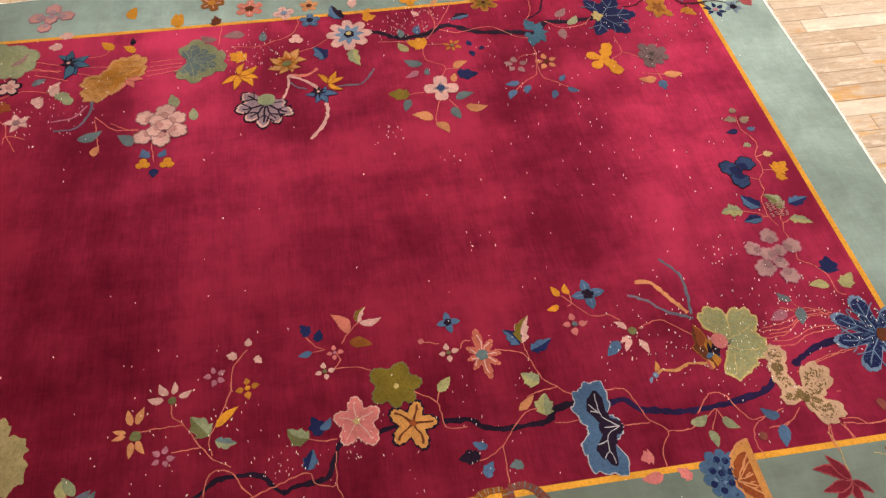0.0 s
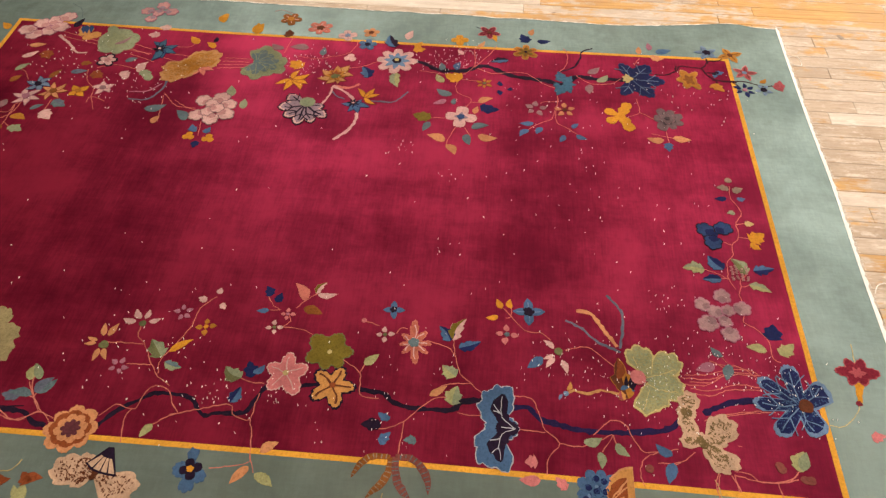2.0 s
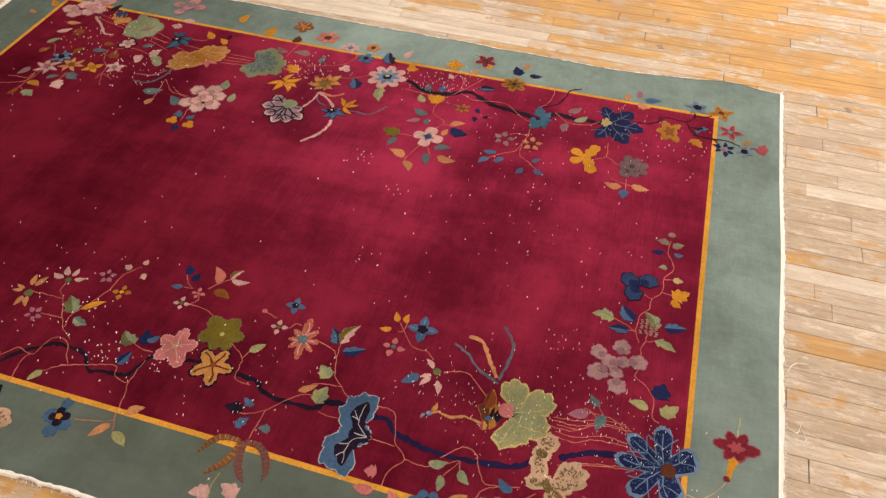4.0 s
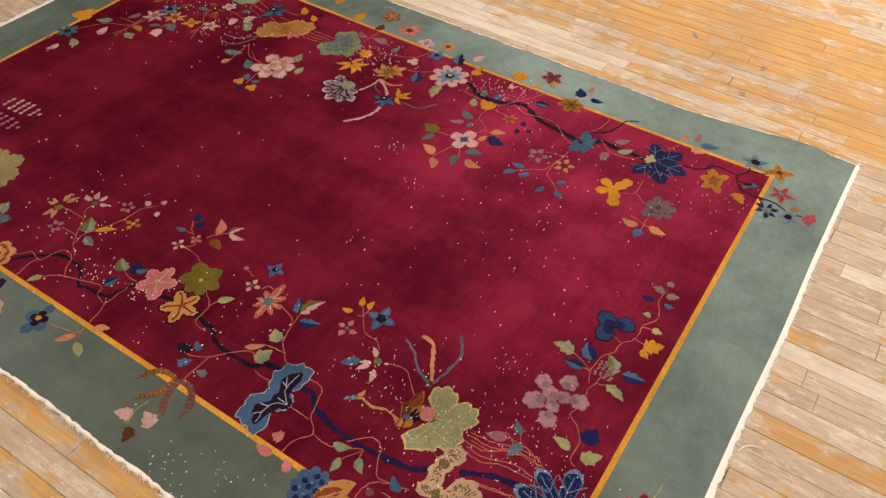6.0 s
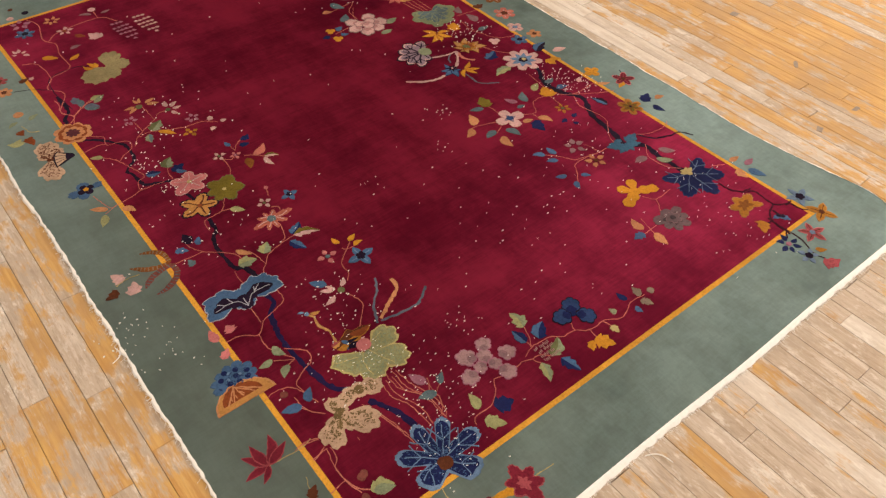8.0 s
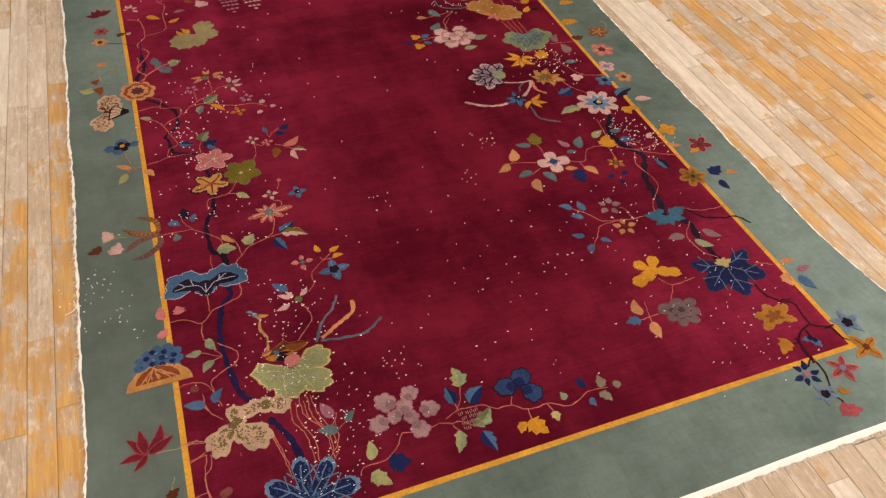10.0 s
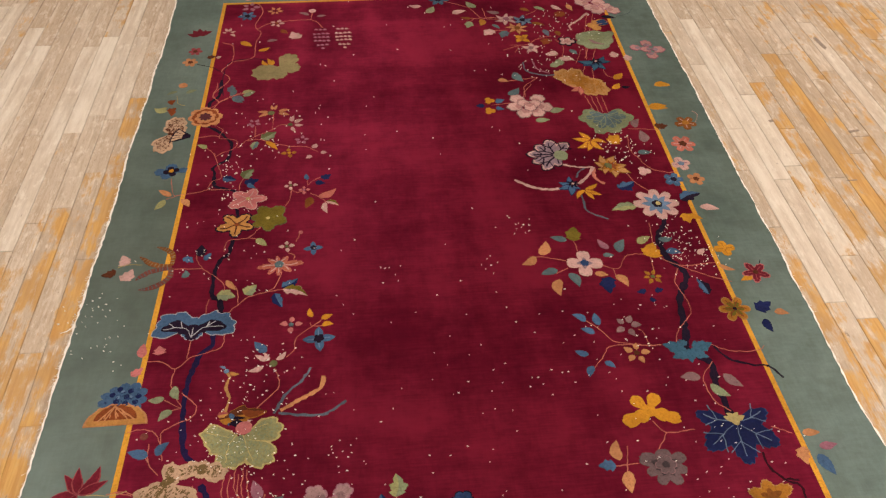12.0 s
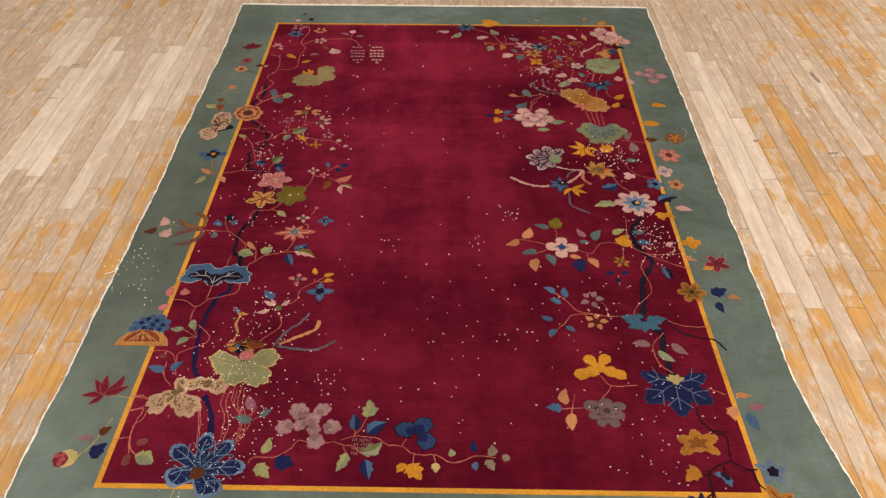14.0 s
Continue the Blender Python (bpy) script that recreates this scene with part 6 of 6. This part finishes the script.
# chipped spots: x, y, half width, half length, turn
CHIPS = ((2.709, 2.069, 0.012, 0.010, 0.3), (-1.069, 2.757, 0.028, 0.008, 0.1), (3.07, 1.966, 0.03, 0.008, 0.2), (2.405, -0.581, 0.02, 0.014, 0.5), (3.24, 1.174, 0.03, 0.02, 0.2), (3.067, 0.679, 0.03, 0.012, 0.7), (2.682, 0.301, 0.022, 0.014, 0.4), (2.959, 0.288, 0.025, 0.012, 0.0), (-1.06, 2.38, 0.03, 0.004, 0.0), (-1.15, 2.46, 0.03, 0.004, 0.0), (3.25, 2.75, 0.012, 0.07, 0.1), (2.9, 1.62, 0.03, 0.003, 0.0))

# ---- bare knots: pale flecks where the pile is worn through ----
def worn_flecks():
    rng = random.Random(11)
    spots = []
    for _ in range(420):
        a, b = rng.uniform(0.02, W - 0.02), rng.uniform(0.02, LENGTH - 0.02)
        if rng.random() < 0.25:
            spots.append(lie(a, b))
    for cx, cy, spread, count in WORN:
        for _ in range(int(count * 2.6)):
            spots.append((rng.gauss(cx, spread), rng.gauss(cy, spread)))
    bm = bmesh.new()
    for x, y in spots:
        s, e = rng.choice((0.0006, 0.0007, 0.0009, 0.0013)), rng.gauss(0, 0.35)
        z = RUG_TOP + 0.0042 + swell(x, y)
        ring = [bm.verts.new((x + 2.9 * s * math.cos(k * 1.257) * math.cos(e) - 0.6 * s * math.sin(k * 1.257) * math.sin(e), y + 2.9 * s * math.cos(k * 1.257) * math.sin(e) + 0.6 * s * math.sin(k * 1.257) * math.cos(e), z)) for k in range(5)]
        foot = [bm.verts.new((v.co.x, v.co.y, RUG_TOP - 0.002)) for v in ring]
        bm.faces.new(ring)
        for k in range(5):
            bm.faces.new((ring[k - 1], foot[k - 1], foot[k], ring[k]))
    tagged(part("wear", bm, COTTON, rug, "white cotton knots showing through the worn pile"), kind="stuff")


worn_flecks()


# ---- fringe and selvedge ----
def strand(bm, x, y, dx, dy, length, w, rng, z=0.004):
    """One thread that lies on the boards."""
    n = 4
    side = None
    h = rng.uniform(-0.35, 0.35)
    for k in range(n + 1):
        s = k / n
        px = x + dx * length * s - dy * h * length * s * s
        py = y + dy * length * s + dx * h * length * s * s
        zz = max(0.0012, z * (1 - s)) + 0.001
        pair = (bm.verts.new((px - dy * w / 2, py + dx * w / 2, zz)), bm.verts.new((px, py, zz + w * 0.5)), bm.verts.new((px + dy * w / 2, py - dx * w / 2, zz)))
        if side:
            for i in (0, 1):
                bm.faces.new((side[i], side[i + 1], pair[i + 1], pair[i]))
        side = pair


def fringe(name, b, out, depth, hairs, label):
    """The flat woven end band with its short cut warps."""
    rng = random.Random(int(b * 10) + 5)
    bm = bmesh.new()
    steps = 160
    last = None
    for i in range(steps + 1):
        a = -BAND + (W + 2 * BAND) * i / steps
        x, y = lie(a, b)
        far = depth * rng.uniform(0.75, 1.15)
        row = [bm.verts.new(p) for p in ((x, y - out * 0.003, 0.0128), (x, y + out * 0.3 * far, 0.011), (x, y + out * far, 0.002))]
        if last:
            for k in (0, 1):
                bm.faces.new((last[k], row[k], row[k + 1], last[k + 1]))
        last = row
    bmesh.ops.recalc_face_normals(bm, faces=bm.faces)
    ob = part(name, bm, COTTON, rug, label)
    bm = bmesh.new()
    for _ in range(hairs):
        a = rng.uniform(-BAND, W + BAND)
        x, y = lie(a, b)
        t = rng.gauss(0, 0.35)
        strand(bm, x, y + out * depth * 0.6, math.sin(t), out * math.cos(t), rng.uniform(0.005, 0.017), 0.0014, rng)
    bmesh.ops.recalc_face_normals(bm, faces=bm.faces)
    tagged(part("fringe_threads", bm, COTTON, ob), kind="stuff")


fringe("fringe", -BAND, -1, 0.017, 1100, "short white cotton fringe along the rug's end")
fringe("fringe", LENGTH + BAND, 1, 0.046, 420, "short white cotton fringe along the rug's end")


def selvedge(a, out, w, hairs):
    rng = random.Random(int(a * 10) + 40)
    bm = bmesh.new()
    last = None
    for i in range(241):
        x, y = lie(a, -BAND + (LENGTH + 2 * BAND) * i / 240)
        far = w * rng.uniform(0.15, 1.5)
        row = [bm.verts.new(p) for p in ((x - out * rng.uniform(0.001, 0.006), y, 0.0136), (x + out * far * 0.6, y, 0.0115), (x + out * far, y, 0.002))]
        if last:
            for k in (0, 1):
                bm.faces.new((last[k], row[k], row[k + 1], last[k + 1]))
        last = row
    bmesh.ops.recalc_face_normals(bm, faces=bm.faces)
    ob = part("selvedge", bm, COTTON, rug, "thin white overcast edge, frayed in places")
    bm = bmesh.new()
    for _ in range(hairs):
        x, y = lie(a, rng.choice((rng.uniform(-BAND, LENGTH + BAND), rng.gauss(1.25, 0.3))))
        t = rng.uniform(-1.2, 1.2)
        strand(bm, x, y, out * math.cos(t), math.sin(t), rng.uniform(0.006, 0.022), 0.0014, rng, 0.01)
    bmesh.ops.recalc_face_normals(bm, faces=bm.faces)
    tagged(part("frayed_threads", bm, COTTON, ob), kind="stuff")


selvedge(-BAND, -1, 0.008, 420)
selvedge(W + BAND, 1, 0.006, 60)


def loose_thread(p, q, bend):
    """A curl of cotton that has come loose from the edge."""
    bm = bmesh.new()
    n, w = 12, 0.0022
    dx, dy = q[0] - p[0], q[1] - p[1]
    rings = []
    for k in range(n + 1):
        s = k / n
        o = bend * math.sin(math.pi * s)
        x, y = p[0] + dx * s - dy * o, p[1] + dy * s + dx * o
        d = Vector((dx, dy)).normalized()
        rings.append([bm.verts.new((x - d.y * w * math.cos(t), y + d.x * w * math.cos(t), 0.0035 + w * math.sin(t))) for t in (0, 1.57, 3.14, 4.71)])
        if k:
            for i in range(4):
                bm.faces.new((rings[-2][i - 1], rings[-2][i], rings[-1][i], rings[-1][i - 1]))
    bmesh.ops.recalc_face_normals(bm, faces=bm.faces)
    part("loose_thread", bm, COTTON, rug)


for p, q, bend in LOOSE:
    loose_thread(p, q, bend)

# ---- floor boards ----
PITCH, SEAM, GAP = 0.0826, 1.150, 0.0010
FLOOR_Z = 0.0


def stain(x, y):
    """How much of the old varnish a board still holds."""
    best = 0.0
    for cx, cy, rx, ry, amount in VARNISH:
        d = ((x - cx) / rx) ** 2 + ((y - cy) / ry) ** 2
        best = max(best, amount * max(0.0, 1 - d * 0.5))
    return best


def board_mesh(bm, x0, x1, y0, y1, z):
    """A strip with eased edges."""
    e = 0.0013
    low = [bm.verts.new((x, y, z - 0.018)) for x, y in ((x0, y0), (x1, y0), (x1, y1), (x0, y1))]
    mid = [bm.verts.new((x, y, z - e)) for x, y in ((x0, y0), (x1, y0), (x1, y1), (x0, y1))]
    top = [bm.verts.new((x, y, z)) for x, y in ((x0 + e, y0 + e), (x1 - e, y0 + e), (x1 - e, y1 - e), (x0 + e, y1 - e))]
    bm.faces.new(top)
    for k in range(4):
        bm.faces.new((top[k - 1], mid[k - 1], mid[k], top[k]))
        bm.faces.new((mid[k - 1], low[k - 1], low[k], mid[k]))


def slack(x):
    """How much wider than the rest the seam beside a row of boards has opened."""
    return 0.0016 * max(0.0, noise.noise((x * 31.0, 2.5, 7.5))) + 0.0002


def lay_boards():
    rng = random.Random(3)
    near, rest = [], []
    first = math.ceil((ROOM[0] - SEAM) / PITCH)
    last = math.floor((ROOM[1] - SEAM) / PITCH)
    for k in range(first, last):
        x0 = SEAM + k * PITCH
        y = ROOM[2] - rng.uniform(0, 0.9)
        while y < ROOM[3]:
            length = rng.choice((0.42, 0.6, 0.75, 0.9, 1.15, 1.4)) * rng.uniform(0.85, 1.15)
            y0, y1 = max(y, ROOM[2]), min(y + length, ROOM[3])
            if y1 - y0 > 0.08:
                cx, cy = x0 + PITCH / 2, (y0 + y1) / 2
                under = 0.0 < cx < 2.2 and y0 > -0.1 and y1 < 3.5
                row = (x0, y0, y1, rng.uniform(-0.0006, 0.0), rng.choice((0.0006, 0.0010, 0.0014, 0.0018, 0.003)))
                seen = -1.3 < cx < 3.6 and -0.95 < cy < 3.6 and not under
                (near if seen else rest).append((abs(cx - 1.1) + 0.4 * abs(cy - 1.0), row))
            y += length
    near.sort()
    shapes = {}
    for _, (x0, y0, y1, dz, gap) in near[:300]:
        size = round((y1 - y0) / 0.04)
        if size not in shapes:
            bm = bmesh.new()
            board_mesh(bm, GAP / 2, PITCH - GAP / 2, 0.0, 1.0, 0.0)
            for v in bm.verts:
                v.co.y = max(0.0, min(size * 0.04, v.co.y * size * 0.04 if v.co.y in (0.0, 1.0) else (0.0012 if v.co.y < 0.5 else size * 0.04 - 0.0012)))
            bm.normal_update()
            shapes[size] = mesh_of("board", bm, BOARD)
        ob = new("board", shapes[size])
        ob.parent = floor
        ob.scale.x = 1 - slack(x0) / PITCH
        ob.scale.y = (y1 - y0 - gap) / (size * 0.04)
        ob.location = (x0, y0, FLOOR_Z + dz)
        amount = max(rng.choice((0.0, 0.03, 0.08, 0.15, 0.22, 0.32)), max(stain(x0 + PITCH / 2, y0 + (y1 - y0) * k / 4) for k in range(5)) * 1.0 + rng.uniform(-0.12, 0.12))
        pale = max(max(0.0, 1 - ((x0 + PITCH / 2 - cx) / rx) ** 4 - ((y0 + (y1 - y0) / 2 - cy) / ry) ** 4) for cx, cy, rx, ry in BLEACHED)
        ob.color = (min(0.95, max(0.0, amount - 0.25 * pale)), pale * rng.uniform(0.2, 0.85), 0, 1)
    bm = bmesh.new()
    for _, (x0, y0, y1, dz, gap) in near[300:] + rest:
        board_mesh(bm, x0 + GAP / 2, x0 + PITCH - GAP / 2 - slack(x0), y0, y1 - gap, FLOOR_Z + dz)
    tagged(part("board_strips", bm, BOARDS, floor, "worn strip wood boards"), kind="stuff")


lay_boards()


def chip(x, y, across, along, turn):
    """A chipped or filled spot at a board's end: dark, ragged, set a little below its neighbours' gloss."""
    rng = random.Random(int(abs(x * 1000 + y * 77)))
    bm = bmesh.new()
    ring = []
    for k in range(11):
        t = 2 * math.pi * k / 11
        f = rng.uniform(0.75, 1.1)
        a = across * f * math.copysign(abs(math.cos(t)) ** 0.4, math.cos(t))
        b = along * f * math.copysign(abs(math.sin(t)) ** 0.4, math.sin(t))
        ring.append((x + a * math.cos(turn) - b * math.sin(turn), y + a * math.sin(turn) + b * math.cos(turn)))
    top = [bm.verts.new((px, py, 0.0009)) for px, py in ring]
    low = [bm.verts.new((px, py, -0.003)) for px, py in ring]
    bm.faces.new(top)
    for k in range(11):
        bm.faces.new((top[k - 1], low[k - 1], low[k], top[k]))
    part("chipped_spot", bm, CHIP, floor, "dark chipped spot in a board")


for x, y, across, along, turn in CHIPS:
    chip(x, y, across, along, turn)


def darning():
    """Rows of pale repair stitches in the field."""
    rng = random.Random(19)
    bm = bmesh.new()
    for i in range(12):
        x = 0.806 + i * 0.006
        for j in range(4):
            y = 0.128 + j * 0.017 + rng.uniform(-0.003, 0.003)
            if rng.random() < 0.8:
                slab(bm, [(x - 0.0005, y), (x + 0.0005, y), (x + 0.0004, y + 0.009), (x - 0.0004, y + 0.009)], RUG_TOP + 0.004)
    tagged(part("darning", bm, WOOL["shell"], rug, "rows of pale cotton repair stitches"), kind="stuff")


darning()
